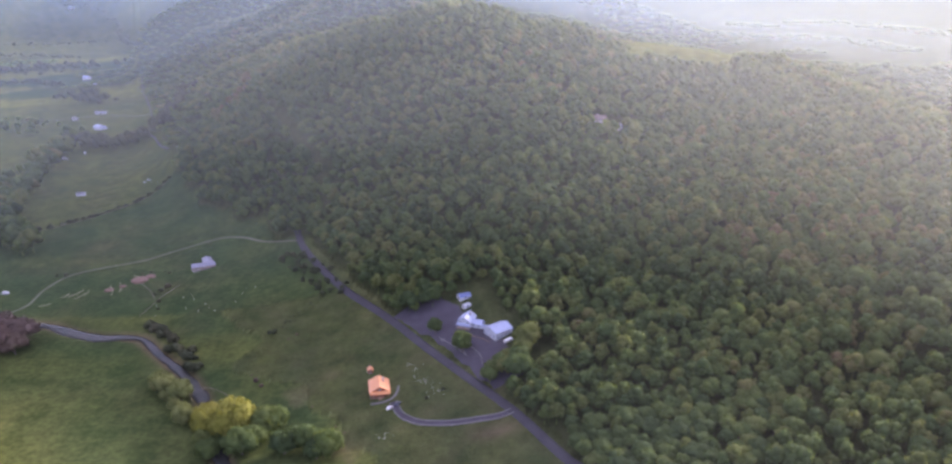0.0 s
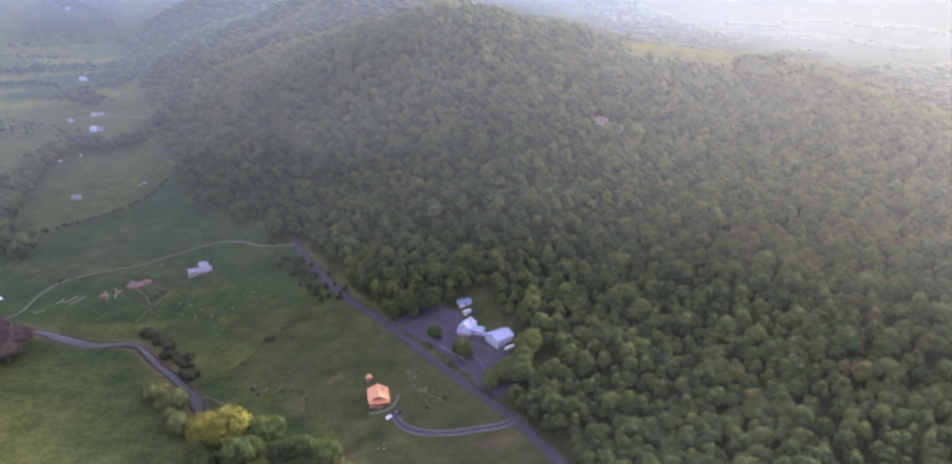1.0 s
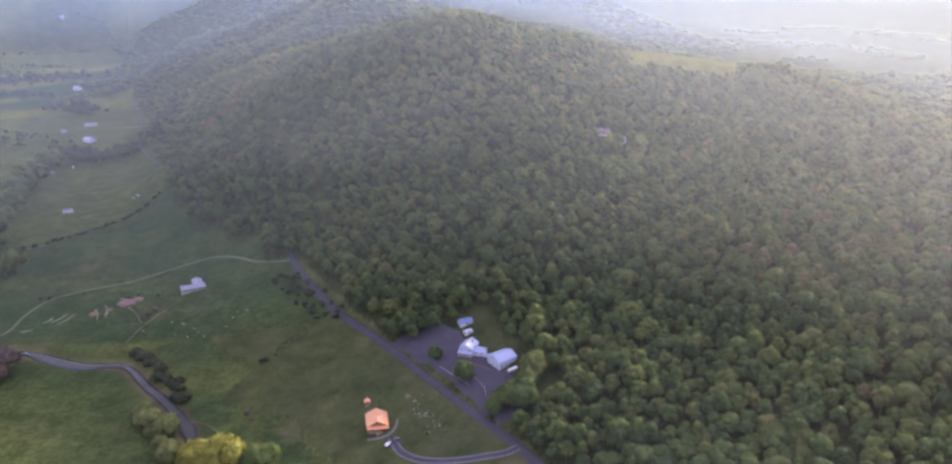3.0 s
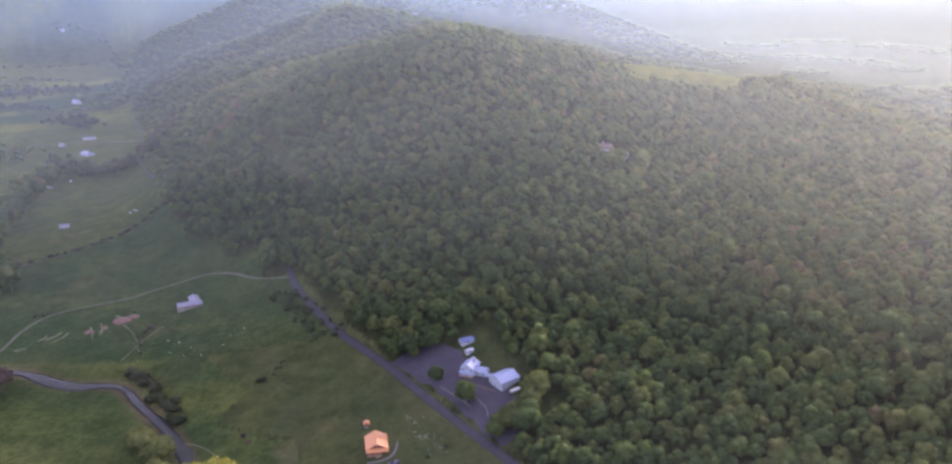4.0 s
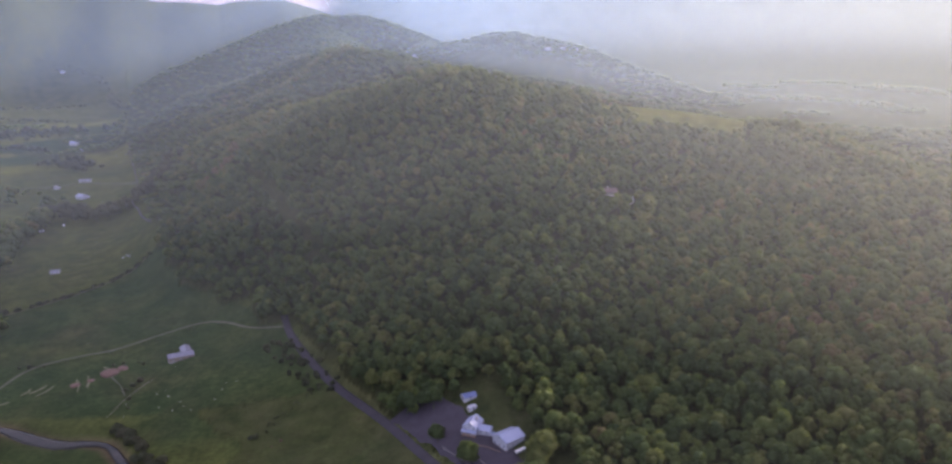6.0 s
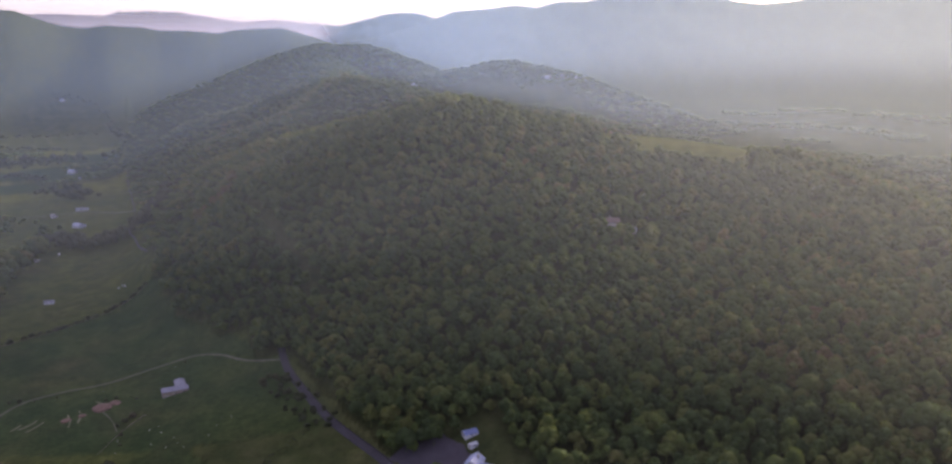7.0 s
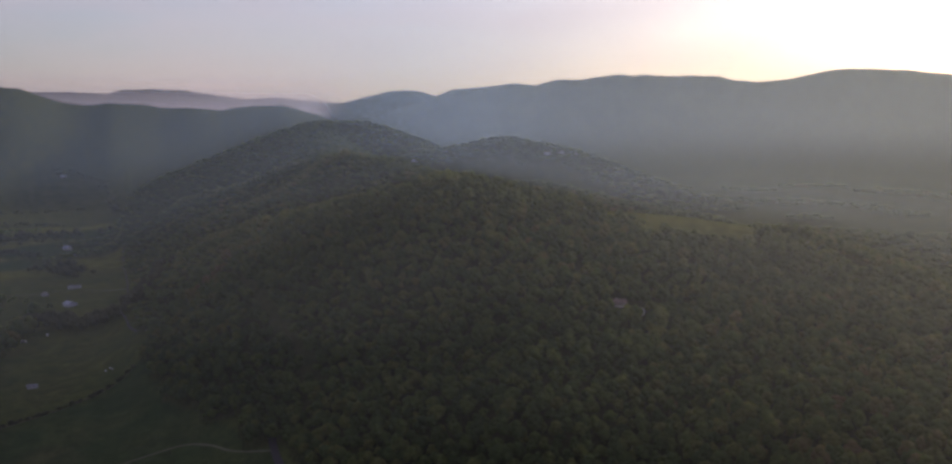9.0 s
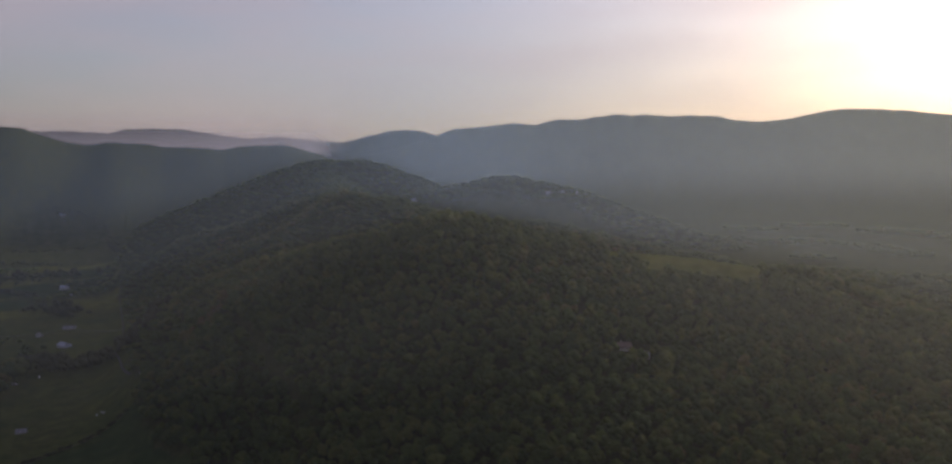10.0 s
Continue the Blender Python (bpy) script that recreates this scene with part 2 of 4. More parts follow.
# Ridges of their own height that run down from the crest, or stand behind it: points of x, y, z, and how steeply they fall away.
SPURS = (((-24, 874, 203), (-119, 930, 183), (-198, 1000, 160), (-292, 1080, 130), (-370, 1150, 101), (-430, 1200, 60)),
         ((-185, 1280, 206), (-241, 1320, 170), (-384, 1400, 124), (-486, 1470, 90), (-560, 1500, 45)),
         ((-330, 1620, 190), (-388, 1640, 164), (-476, 1680, 136), (-621, 1760, 98), (-690, 1790, 50)),
         ((-430, 2330, 272), (-507, 2150, 242), (-572, 2100, 215), (-710, 2050, 157), (-841, 2000, 102), (-900, 1980, 40)))
BACK_HILLS = ((((-430, 2330, 272), (-291, 2300, 268), (-183, 2200, 236), (-114, 2100, 199), (0, 2050, 150)), 0.45),
              (((-80, 2000, 196), (37, 1980, 227), (108, 1960, 226), (177, 1940, 212), (246, 1920, 202), (313, 1900, 170), (420, 1880, 136), (510, 1850, 98)), 0.42),
              (((20, 1480, 150), (79, 1500, 154), (166, 1500, 148), (239, 1480, 127), (318, 1450, 112)), 0.30),
              (((435, 1005, 112), (495, 1040, 120), (609, 1080, 112), (900, 1150, 108)), 0.40))
CREEK = ((-520, 640, 7), (-450, 590, 7), (-390, 563, 5), (-367, 556, 5), (-349, 550, 5.5), (-327, 547, 6), (-302, 534, 11), (-279, 526, 11), (-262, 528, 7), (-245, 523, 5.5), (-224, 499, 6), (-202, 476, 6.5),
         (-189, 460, 7.5), (-175, 441, 8), (-169, 427, 8), (-159, 407, 8), (-140, 370, 8), (-120, 330, 8), (-60, 180, 8), (0, 0, 8))     # x, y, width


def along(line, x, y):
    """Distance to a line of points, the third value there, and the side: positive to the left of its way."""
    p = np.array(line, float)
    best, val, side = np.full(x.shape, 1e18), np.zeros(x.shape), np.ones(x.shape)
    for a, b in zip(p[:-1], p[1:]):
        d = b[:2] - a[:2]
        k = np.clip(((x - a[0]) * d[0] + (y - a[1]) * d[1]) / (d @ d), 0, 1)
        q = (x - a[0] - k * d[0]) ** 2 + (y - a[1] - k * d[1]) ** 2
        near = q < best
        best = np.where(near, q, best)
        side = np.where(near, np.sign(d[0] * (y - a[1]) - d[1] * (x - a[0])), side)
        if len(a) > 2:
            val = np.where(near, a[2] + k * (b[2] - a[2]), val)
    return np.sqrt(best), val, side


def waves(x, y, size, seed):
    """Smooth uneven rise and fall between -1 and 1 with waves about that long."""
    r = np.random.RandomState(seed)
    out = np.zeros(np.shape(x))
    for _ in range(7):
        a, f, p = r.uniform(0, 6.28), 6.283 / (size * r.uniform(0.6, 1.6)), r.uniform(0, 6.28)
        out = out + np.sin((x * np.cos(a) + y * np.sin(a)) * f + p)
    return out / 4.0


def smooth(a, b, v):
    t = np.clip((v - a) / (b - a), 0, 1)
    return t * t * (3 - 2 * t)


def skyline(az):
    """Heights of the ranges that close the view: the long range, and a lower one on the valley's far side."""
    long_range = np.interp(az, (-60, -12, -8.8, -6.2, -2.8, -1.1, 1.4, 3.3, 4.8, 6.1, 7.8, 9.8, 10.7, 11.5, 12.3, 13.9, 17.1, 18.2, 19.8, 21.6, 22.7, 24.1, 25.2, 26.6, 28.6, 29.9, 32, 45, 80),
                           (240, 240, 285, 318, 398, 452, 468, 484, 472, 502, 500, 522, 526, 512, 522, 512, 507, 482, 472, 485, 502, 524, 528, 521, 509, 493, 470, 440, 400))
    long_range = long_range - 4 + 1.8 * waves(az, az * 0, 1.1, 72) + 1.8 * waves(az, az * 0, 0.45, 73)
    west_range = np.interp(az, (-180, -60, -36, -29.3, -28.3, -27.4, -26.1, -24.7, -23.7, -21.2, -20.5, -18.2, -16.7, -15.7, -14.7, -12.7, -10, 0),
                           (440, 460, 462, 422, 411, 387, 362, 350, 360, 353, 342, 337, 328, 342, 348, 350, 300, 90))
    west_range = west_range - 4 + 1.6 * waves(az, az * 0, 0.9, 74)
    return long_range, west_range


def raw_land(x, y):
    df, zf, sf = along(FOOT, x, y)
    dc, zc, sc = along(CREST, x, y)
    r, az = np.hypot(x, y), np.degrees(np.arctan2(x, y))
    valley = -8 + (zf + 8) * np.exp(-df / 60.0) + 1.2 * waves(x, y, 160, 3) * smooth(20, 80, df)
    s = df / (df + dc + 1e-6)
    low = 84 + 7 * waves(x, y, 420, 8) + 14 * waves(x, y, 900, 9) * smooth(1400, 2400, r)
    hollow = smooth(880, 1060, y)
    rise = (0.7 * s + 0.3 * s * s * (3 - 2 * s)) * (1 - hollow) + s ** 1.75 * hollow
    flank = zf + (zc - zf) * rise + (6.0 * waves(x, y, 190, 5) + 3.0 * waves(x, y, 85, 6)) * np.sin(np.pi * s)
    back = low + (zc - low) * np.exp(-(dc / (210.0 - 100.0 * smooth(180, 330, x) * smooth(1000, 850, y))) ** 2)
    h = np.where(sf > 0, valley, np.where(sc > 0, flank, back))
    for line in SPURS:
        d, v, _ = along(line, x, y)
        h = np.where(sf > 0, h, np.maximum(h, v - 0.5 * (np.hypot(d, 25) - 25) - 0.0014 * d * d))
    for line, fall in BACK_HILLS:
        d, v, _ = along(line, x, y)
        h = np.where(sc > 0, h, np.maximum(h, v - fall * (np.hypot(d, 40) - 40) + 4 * waves(x, y, 150, 7)))
    far, west = skyline(az)
    rough = 1 + (0.09 * waves(x, y, 500, 12) + 0.05 * waves(x, y, 190, 13)) * (1 - smooth(4100, 4500, r))
    h = np.maximum(h, h + (far - h) * smooth(np.interp(az, (-26, -13), (4250, 2700)), 4600, r) * rough)
    h = np.maximum(h, h + (west - h) * smooth(2950, 3750, r + 120 * waves(x, y, 600, 14)) * (1 - 0.7 * smooth(3800, 4250, r)) * smooth(-3, -9, az))
    return h


CELL, GRID_X, GRID_Y = 12.0, -3200.0, -900.0
GRID = raw_land(*np.meshgrid(GRID_X + CELL * np.arange(534), GRID_Y + CELL * np.arange(345)))
for _ in range(2):                   # weathering rounds every edge
    for ax in (0, 1):
        GRID = sum(np.roll(GRID, k, ax) for k in (-2, -1, 0, 1, 2)) / 5.0


def land(x, y, creek=True):
    """Height of the ground."""
    x, y = np.asarray(x, float), np.asarray(y, float)
    u, v = np.clip((x - GRID_X) / CELL, 6, 526), np.clip((y - GRID_Y) / CELL, 6, 337)
    i, j = u.astype(int), v.astype(int)
    u, v = u - i, v - j
    h = (GRID[j, i] * (1 - u) + GRID[j, i + 1] * u) * (1 - v) + (GRID[j + 1, i] * (1 - u) + GRID[j + 1, i + 1] * u) * v
    out = smooth(2700, 3000, np.hypot(x, y))
    h = h * (1 - out) + raw_land(x, y) * out
    if creek:
        d, _, _ = along(CREEK, x, y)
        h = h - 2.6 * np.exp(-(d / 6.0) ** 4)
    return h


def level(x, y):
    return float(land(np.array([x]), np.array([y]))[0])


YARD = (12.0, 462.0)      # the gravelled clearing with the white buildings


def wooded(x, y, floor=False):
    """How much of a place is under trees, 0 to 1."""
    x, y = np.asarray(x, float), np.asarray(y, float)
    df, _, sf = along(FOOT, x, y)
    dc, _, sc = along(CREST, x, y)
    r, az = np.hypot(x, y), np.degrees(np.arctan2(x, y))
    edge = np.where(y < 670, 6 + 2.0 * waves(x, y, 30, 20), 2 + 11 * waves(x, y, 60, 20))
    hill = (-sf * df > edge) & ((sc > 0) | (dc < 150))
    back = (sc < 0) & (dc >= 150) & (waves(x, y, 300, 21) > 0.42)
    hill = hill & ~((sc < 0) & (x > 118) & (x < 345) & (y > 700))
    for line, _ in BACK_HILLS:
        d, _, _ = along(line, x, y)
        back = back | ((sc < 0) & (d < 130 + 40 * waves(x, y, 150, 27)))
    dm, wide, _ = along(((140, 886, 24), (172, 890, 40), (210, 886, 44), (246, 868, 34)), x, y)
    meadow = dm < wide + 5 * waves(x, y, 60, 22)
    slope = (sf > 0) & (r > 1900) & (waves(x, y, 260, 23) > 0.3 - 2.2 * smooth(2300, 3000, r))
    u, v = (x - YARD[0]) * 0.54 - (y - YARD[1]) * 0.84, (x - YARD[0]) * 0.84 + (y - YARD[1]) * 0.54
    yard = (u > -58) & (u < 44) & (v < 21 + 4 * waves(x, y, 25, 24)) & (v > -60)
    if floor:
        return np.where(hill | back | slope, np.where(meadow, 0.0, np.where(yard, 0.8, 1.0)), 0.0)
    cabin = ((x - 121) / 15) ** 2 + ((y - 714) / 13) ** 2 < 1
    thin = waves(x, y, 46, 25) * 0.6 + waves(x, y, 19, 26) * 0.5 > np.where(r < 1000, 0.72, 9.0)
    ride, _, _ = along(((-128, 700), (-190, 800), (-280, 945)), x, y)
    return np.where((hill | back | slope) & ~meadow & ~yard & ~cabin & ~thin & (ride > 3.5), 1.0, 0.0)


# ---- helpers of the scene ----
def mesh_from(name, verts, faces, mat, attrs=None, smooth_faces=False):
    """A mesh from arrays; faces is an array of triangles or of quads."""
    verts, faces = np.asarray(verts, np.float32), np.asarray(faces, np.int32)
    me = bpy.data.meshes.new(name)
    k = faces.shape[1]
    me.vertices.add(len(verts))
    me.vertices.foreach_set("co", verts.ravel())
    me.loops.add(faces.size)
    me.loops.foreach_set("vertex_index", faces.ravel())
    me.polygons.add(len(faces))
    me.polygons.foreach_set("loop_start", np.arange(0, faces.size, k, dtype=np.int32))
    me.update(calc_edges=True)
    me.polygons.foreach_set("use_smooth", np.full(len(faces), smooth_faces))
    for key, val in (attrs or {}).items():
        val = np.asarray(val, np.float32)
        if val.ndim == 1:
            me.attributes.new(key, "FLOAT", "POINT").data.foreach_set("value", val)
        else:
            me.attributes.new(key, "FLOAT_COLOR", "POINT").data.foreach_set("color", np.c_[val, np.ones(len(val))].astype(np.float32).ravel())
    me.materials.append(mat)
    return me


def part(name, bm, mat, parent=None, label=""):
    me = bpy.data.meshes.new(name)
    bm.to_mesh(me)
    bm.free()
    me.materials.append(mat)
    ob = new(name, me)
    if parent is not None:
        ob.parent = parent
    if label:
        ob["label"] = label
    return ob


def shape():
    return bmesh.new()


def add_box(bm, x0, x1, y0, y1, z0, z1, bevel=0.0):
    b = bmesh.new()
    bmesh.ops.create_cube(b, size=1.0, matrix=Matrix.Translation(((x0 + x1) / 2, (y0 + y1) / 2, (z0 + z1) / 2)) @ Matrix.Diagonal((x1 - x0, y1 - y0, z1 - z0, 1)))
    if bevel:
        bmesh.ops.bevel(b, geom=list(b.edges), offset=bevel, segments=1, affect="EDGES")
    merge(bm, b)
    return bm


def merge(bm, other):
    made = {v: bm.verts.new(v.co) for v in other.verts}
    for f in other.faces:
        bm.faces.new([made[v] for v in f.verts])
    other.free()


def add_prism(bm, outline, y0, y1):
    """An outline of (x, z), anticlockwise seen from -y, drawn out along y."""
    a, b = [bm.verts.new((x, y0, z)) for x, z in outline], [bm.verts.new((x, y1, z)) for x, z in outline]
    bm.faces.new(a)
    bm.faces.new(b[::-1])
    for i in range(len(a)):
        j = (i + 1) % len(a)
        bm.faces.new((a[j], a[i], b[i], b[j]))
    return bm


def add_tube(bm, points, radii, sides=6):
    rings = []
    for k, (p, r) in enumerate(zip(points, radii)):
        p = Vector(p)
        way = (Vector(points[min(k + 1, len(points) - 1)]) - Vector(points[max(k - 1, 0)])).normalized()
        q = way.to_track_quat("Z", "Y")
        rings.append([bm.verts.new(p + q @ Vector((r * math.cos(6.2832 * i / sides), r * math.sin(6.2832 * i / sides), 0))) for i in range(sides)])
    for a, b in zip(rings[:-1], rings[1:]):
        for i in range(sides):
            bm.faces.new((a[i], a[(i + 1) % sides], b[(i + 1) % sides], b[i]))
    bm.faces.new(rings[0][::-1])
    bm.faces.new(rings[-1])
    return bm


def empty(name, m, label, category, group="", kind=""):
    ob = new(name)
    ob.empty_display_size = 0.5
    ob.matrix_world = m
    return tagged(ob, label, category, group, kind)


def curved(points, step):
    """Points at even steps along a smooth line through the given ones."""
    p = np.array(points, float)
    p = np.vstack([2 * p[0] - p[1], p, 2 * p[-1] - p[-2]])
    out = []
    for a, b, c, d in zip(p[:-3], p[1:-2], p[2:-1], p[3:]):
        n = max(2, int(np.hypot(*(c - b)[:2]) / step))
        for t in np.arange(n)[:, None] / n:
            out.append((0.5 * (2 * b + (c - a) * t + (2 * a - 5 * b + 4 * c - d) * t**2 + (3 * b - a - 3 * c + d) * t**3)))
    out.append(p[-2])
    return np.array(out).reshape(-1, p.shape[1])


def ribbon(name, points, width, mat, label, category, lift=0.3, step=3.0, across=4, ragged=0.0, flat=False, kind="structure", end=None):
    """A road, track or stream laid on the land, with a turned-down edge."""
    c = curved(points, step)
    wide = c[:, 2] if c.shape[1] > 2 else np.linspace(width, end or width, len(c))
    c = c[:, :2]
    way = np.gradient(c, axis=0)
    way /= np.linalg.norm(way, axis=1)[:, None]
    side = np.c_[way[:, 1], -way[:, 0]]
    k = np.linspace(-1, 1, across + 1)
    k = np.r_[-1.06, k, 1.06]
    w = wide / 2 * (1 + ragged * waves(c[:, 0], c[:, 1], 14, 31))
    xy = c[:, None] + side[:, None] * (w[:, None] * k)[..., None]
    if flat:
        z = np.repeat(land(c[:, 0], c[:, 1], False)[:, None], len(k), 1) + lift
    else:
        z = land(xy[..., 0], xy[..., 1]) + lift
    z[:, 0] -= 0.6
    z[:, -1] -= 0.6
    n, m = z.shape
    i = (np.arange(n - 1)[:, None] * m + np.arange(m - 1)).ravel()
    ob = new(name, mesh_from(name, np.c_[xy.reshape(-1, 2), z.ravel()], np.c_[i, i + 1, i + m + 1, i + m], mat, smooth_faces=True))
    return tagged(ob, label, category, kind=kind)


# ---- ground, water and roads ----
def polar_net(front_step, rings):
    az = np.r_[np.arange(-46, 46, front_step), np.arange(46, 314, 4.0)]
    a, r = np.meshgrid(np.radians(az), rings)
    x, y = r * np.sin(a), r * np.cos(a)
    n, m = x.shape
    i = np.arange(n - 1)[:, None] * m + np.arange(m)
    j = np.arange(n - 1)[:, None] * m + (np.arange(m) + 1) % m
    faces = np.stack([i, i + m, j + m, j], -1).reshape(-1, 4)
    return x.ravel(), y.ravel(), faces


def build_ground():
    rings = np.r_[np.linspace(2, 300, 24), np.arange(304, 1100, 4.0), np.geomspace(1104, 4780, 90)]
    x, y, faces = polar_net(0.26, rings)
    df, _, sf = along(FOOT, x, y)
    wood = wooded(x, y, True)
    dcreek, _, side = along(CREEK, x, y)
    dry_and_sunlit = 0.35 + 0.35 * waves(x, y, 90, 41)
    dry_and_sunlit = np.where((sf > 0) & (side > 0), dry_and_sunlit, 0.25 + 0.25 * waves(x, y, 70, 42))
    # field beyond the creek yellows away from it: sunlight put into the grass colour
    dry_and_sunlit = np.where((sf > 0) & (side < 0) & (y < 560), 0.25 + 0.75 * smooth(50, 140, dcreek) + 0.2 * waves(x, y, 80, 43), dry_and_sunlit)
    dry_and_sunlit = np.where(sf < 0, np.where((y > 780) & (y < 960) & (x > 100), 0.8, 0.30), dry_and_sunlit)
    dh, _, hside = along(((-640, 640), (-448, 761), (-412, 805), (-376, 862), (-340, 930)), x, y)
    dry_and_sunlit = np.where((sf > 0) & (side > 0) & (y > 560), np.where(hside > 0, 0.42, 0.05) + 0.15 * waves(x, y, 90, 41), dry_and_sunlit)
    _, _, behind = along(CREST, x, y)
    wood = np.where((behind < 0) & (sf < 0) & (y > 950), np.maximum(wood, 0.95 + 0.5 * np.minimum(waves(x, y, 240, 40) + 0.35, 0)), wood)
    rough = (sf > 0) & (df < 85 + 14 * waves(x, y, 60, 48)) & (y < 560)
    dry_and_sunlit = np.where(rough, 0.30 + 0.3 * waves(x, y, 50, 45), dry_and_sunlit)
    wood = np.where(rough, 0.55 + 0.25 * waves(x, y, 22, 49), wood)
    dry_and_sunlit = np.where((sf > 0) & (np.hypot(x, y) > 1700), 0.45 + 0.45 * np.sign(waves(x, y, 330, 46)) + 0.3 * waves(x, y, 120, 50), dry_and_sunlit)
    dirt = np.where(y < 640, 0.12, 0.0) * np.exp(-((df - 3) / 6.0) ** 2) + 0.7 * np.exp(-(dcreek / 6.5) ** 4)
    dirt += 0.25 * smooth(0.15, 0.9, waves(x, y, 40, 44)) * np.where((df < 90) & (y < 480) & (sf > 0), 1, 0)
    dirt += np.where(rough, 0.08 + 0.12 * waves(x, y, 18, 47), 0.0)
    dirt += 0.85 * np.exp(-((x - 10) / 13) ** 2 - ((y - 377) / 6) ** 2) + 0.5 * np.exp(-((x + 78) / 14) ** 2 - ((y - 380) / 8) ** 2)
    ob = new("ground", mesh_from("ground", np.c_[x, y, land(x, y)], faces, GROUND, {"cover": np.c_[np.clip(wood, 0, 1), np.clip(dry_and_sunlit, 0, 1), np.clip(dirt, 0, 1)]}, True))
    tagged(ob, "green valley pasture rising to wooded hills and ranges", "ground", kind="structure")


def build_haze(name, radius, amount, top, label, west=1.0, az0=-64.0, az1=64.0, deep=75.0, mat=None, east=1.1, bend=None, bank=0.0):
    """A curved see-through sheet across the view that stands in for haze: gone just above the treetops and again at its
    top.
    """
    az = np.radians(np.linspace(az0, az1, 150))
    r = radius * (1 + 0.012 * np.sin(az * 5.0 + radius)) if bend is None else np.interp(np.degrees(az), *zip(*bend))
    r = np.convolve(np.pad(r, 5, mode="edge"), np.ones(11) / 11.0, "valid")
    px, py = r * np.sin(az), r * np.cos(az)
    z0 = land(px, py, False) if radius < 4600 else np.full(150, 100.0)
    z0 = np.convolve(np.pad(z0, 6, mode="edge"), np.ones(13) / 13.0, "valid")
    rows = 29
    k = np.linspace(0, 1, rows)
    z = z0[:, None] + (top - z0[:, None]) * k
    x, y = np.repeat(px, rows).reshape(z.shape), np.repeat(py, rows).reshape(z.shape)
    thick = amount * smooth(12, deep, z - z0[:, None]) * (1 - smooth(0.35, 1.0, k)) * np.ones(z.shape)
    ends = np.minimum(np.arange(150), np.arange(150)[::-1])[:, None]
    # denser to the right, imitating haze that brightens towards the sun
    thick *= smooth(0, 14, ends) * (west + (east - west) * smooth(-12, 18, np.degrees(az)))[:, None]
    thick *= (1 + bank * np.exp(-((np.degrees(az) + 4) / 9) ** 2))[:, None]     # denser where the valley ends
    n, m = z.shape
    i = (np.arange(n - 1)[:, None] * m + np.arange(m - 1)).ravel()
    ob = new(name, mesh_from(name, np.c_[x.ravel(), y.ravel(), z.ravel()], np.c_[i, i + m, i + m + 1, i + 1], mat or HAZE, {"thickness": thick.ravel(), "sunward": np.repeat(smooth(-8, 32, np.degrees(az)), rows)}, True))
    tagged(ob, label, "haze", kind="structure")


def build_far_range():
    """The pale ranges seen beyond the end of the valley."""
    az = np.linspace(-36, -1, 280)
    top = np.interp(az, (-36, -27.5, -25.8, -23.7, -22.7, -20.9, -19, -17.5, -15.2, -13.2, -12, -8.7, -7.1, -5.4, -3.7, -2.4, -1), (440, 442, 445, 434, 458, 464, 458, 438, 408, 422, 408, 386, 421, 456, 460, 434, 380))
    top = top - 3 + 2.0 * waves(az, az * 0, 0.9, 32)
    vs = []
    for q, f in ((4800, 0.0), (4825, 0.45), (4850, 0.8), (4875, 1.0), (4890, 0.5)):
        vs.append(np.c_[q * np.sin(np.radians(az)), q * np.cos(np.radians(az)), top * f - 40 * (1 - f) + 25 * waves(az, az * 0 + q, 4.0, 33) * f * (1 - f)])
    i = (np.arange(4)[:, None] * 280 + np.arange(279)).ravel()
    ob = new("distant_range", mesh_from("distant_range", np.vstack(vs), np.c_[i, i + 280, i + 281, i + 1], GROUND, {"cover": np.tile((1.0, 0.0, 0.0), (1400, 1))}, True))
    tagged(ob, "distant pale lilac mountain ranges beyond the valley", "mountains", kind="structure")


build_ground()
build_far_range()
# the nearest sheet is added to imitate lens glare over the dark forest
build_haze("glare_veil", 235, 0.0075, 400, "thin pale sheet before the hillside that imitates lens glare", 0.3, deep=40.0, east=1.2, mat=MIST)
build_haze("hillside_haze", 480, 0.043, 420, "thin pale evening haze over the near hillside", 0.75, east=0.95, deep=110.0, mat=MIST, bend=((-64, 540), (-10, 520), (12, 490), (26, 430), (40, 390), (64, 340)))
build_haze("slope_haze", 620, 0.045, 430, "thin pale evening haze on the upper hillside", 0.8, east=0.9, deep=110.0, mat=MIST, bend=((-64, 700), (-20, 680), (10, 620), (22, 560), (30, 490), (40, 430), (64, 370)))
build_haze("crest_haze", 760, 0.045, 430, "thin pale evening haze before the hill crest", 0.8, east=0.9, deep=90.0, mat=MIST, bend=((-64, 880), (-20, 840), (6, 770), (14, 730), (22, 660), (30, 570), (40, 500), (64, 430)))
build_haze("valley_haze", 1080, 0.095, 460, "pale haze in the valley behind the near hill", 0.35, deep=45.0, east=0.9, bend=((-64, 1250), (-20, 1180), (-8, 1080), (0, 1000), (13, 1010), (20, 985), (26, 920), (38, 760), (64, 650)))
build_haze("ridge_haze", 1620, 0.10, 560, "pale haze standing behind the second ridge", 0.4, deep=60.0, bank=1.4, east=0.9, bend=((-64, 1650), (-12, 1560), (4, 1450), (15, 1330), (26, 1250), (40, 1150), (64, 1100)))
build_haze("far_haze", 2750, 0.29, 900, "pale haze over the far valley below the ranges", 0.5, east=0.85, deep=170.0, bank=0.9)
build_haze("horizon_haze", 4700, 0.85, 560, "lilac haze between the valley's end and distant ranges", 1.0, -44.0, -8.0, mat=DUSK)
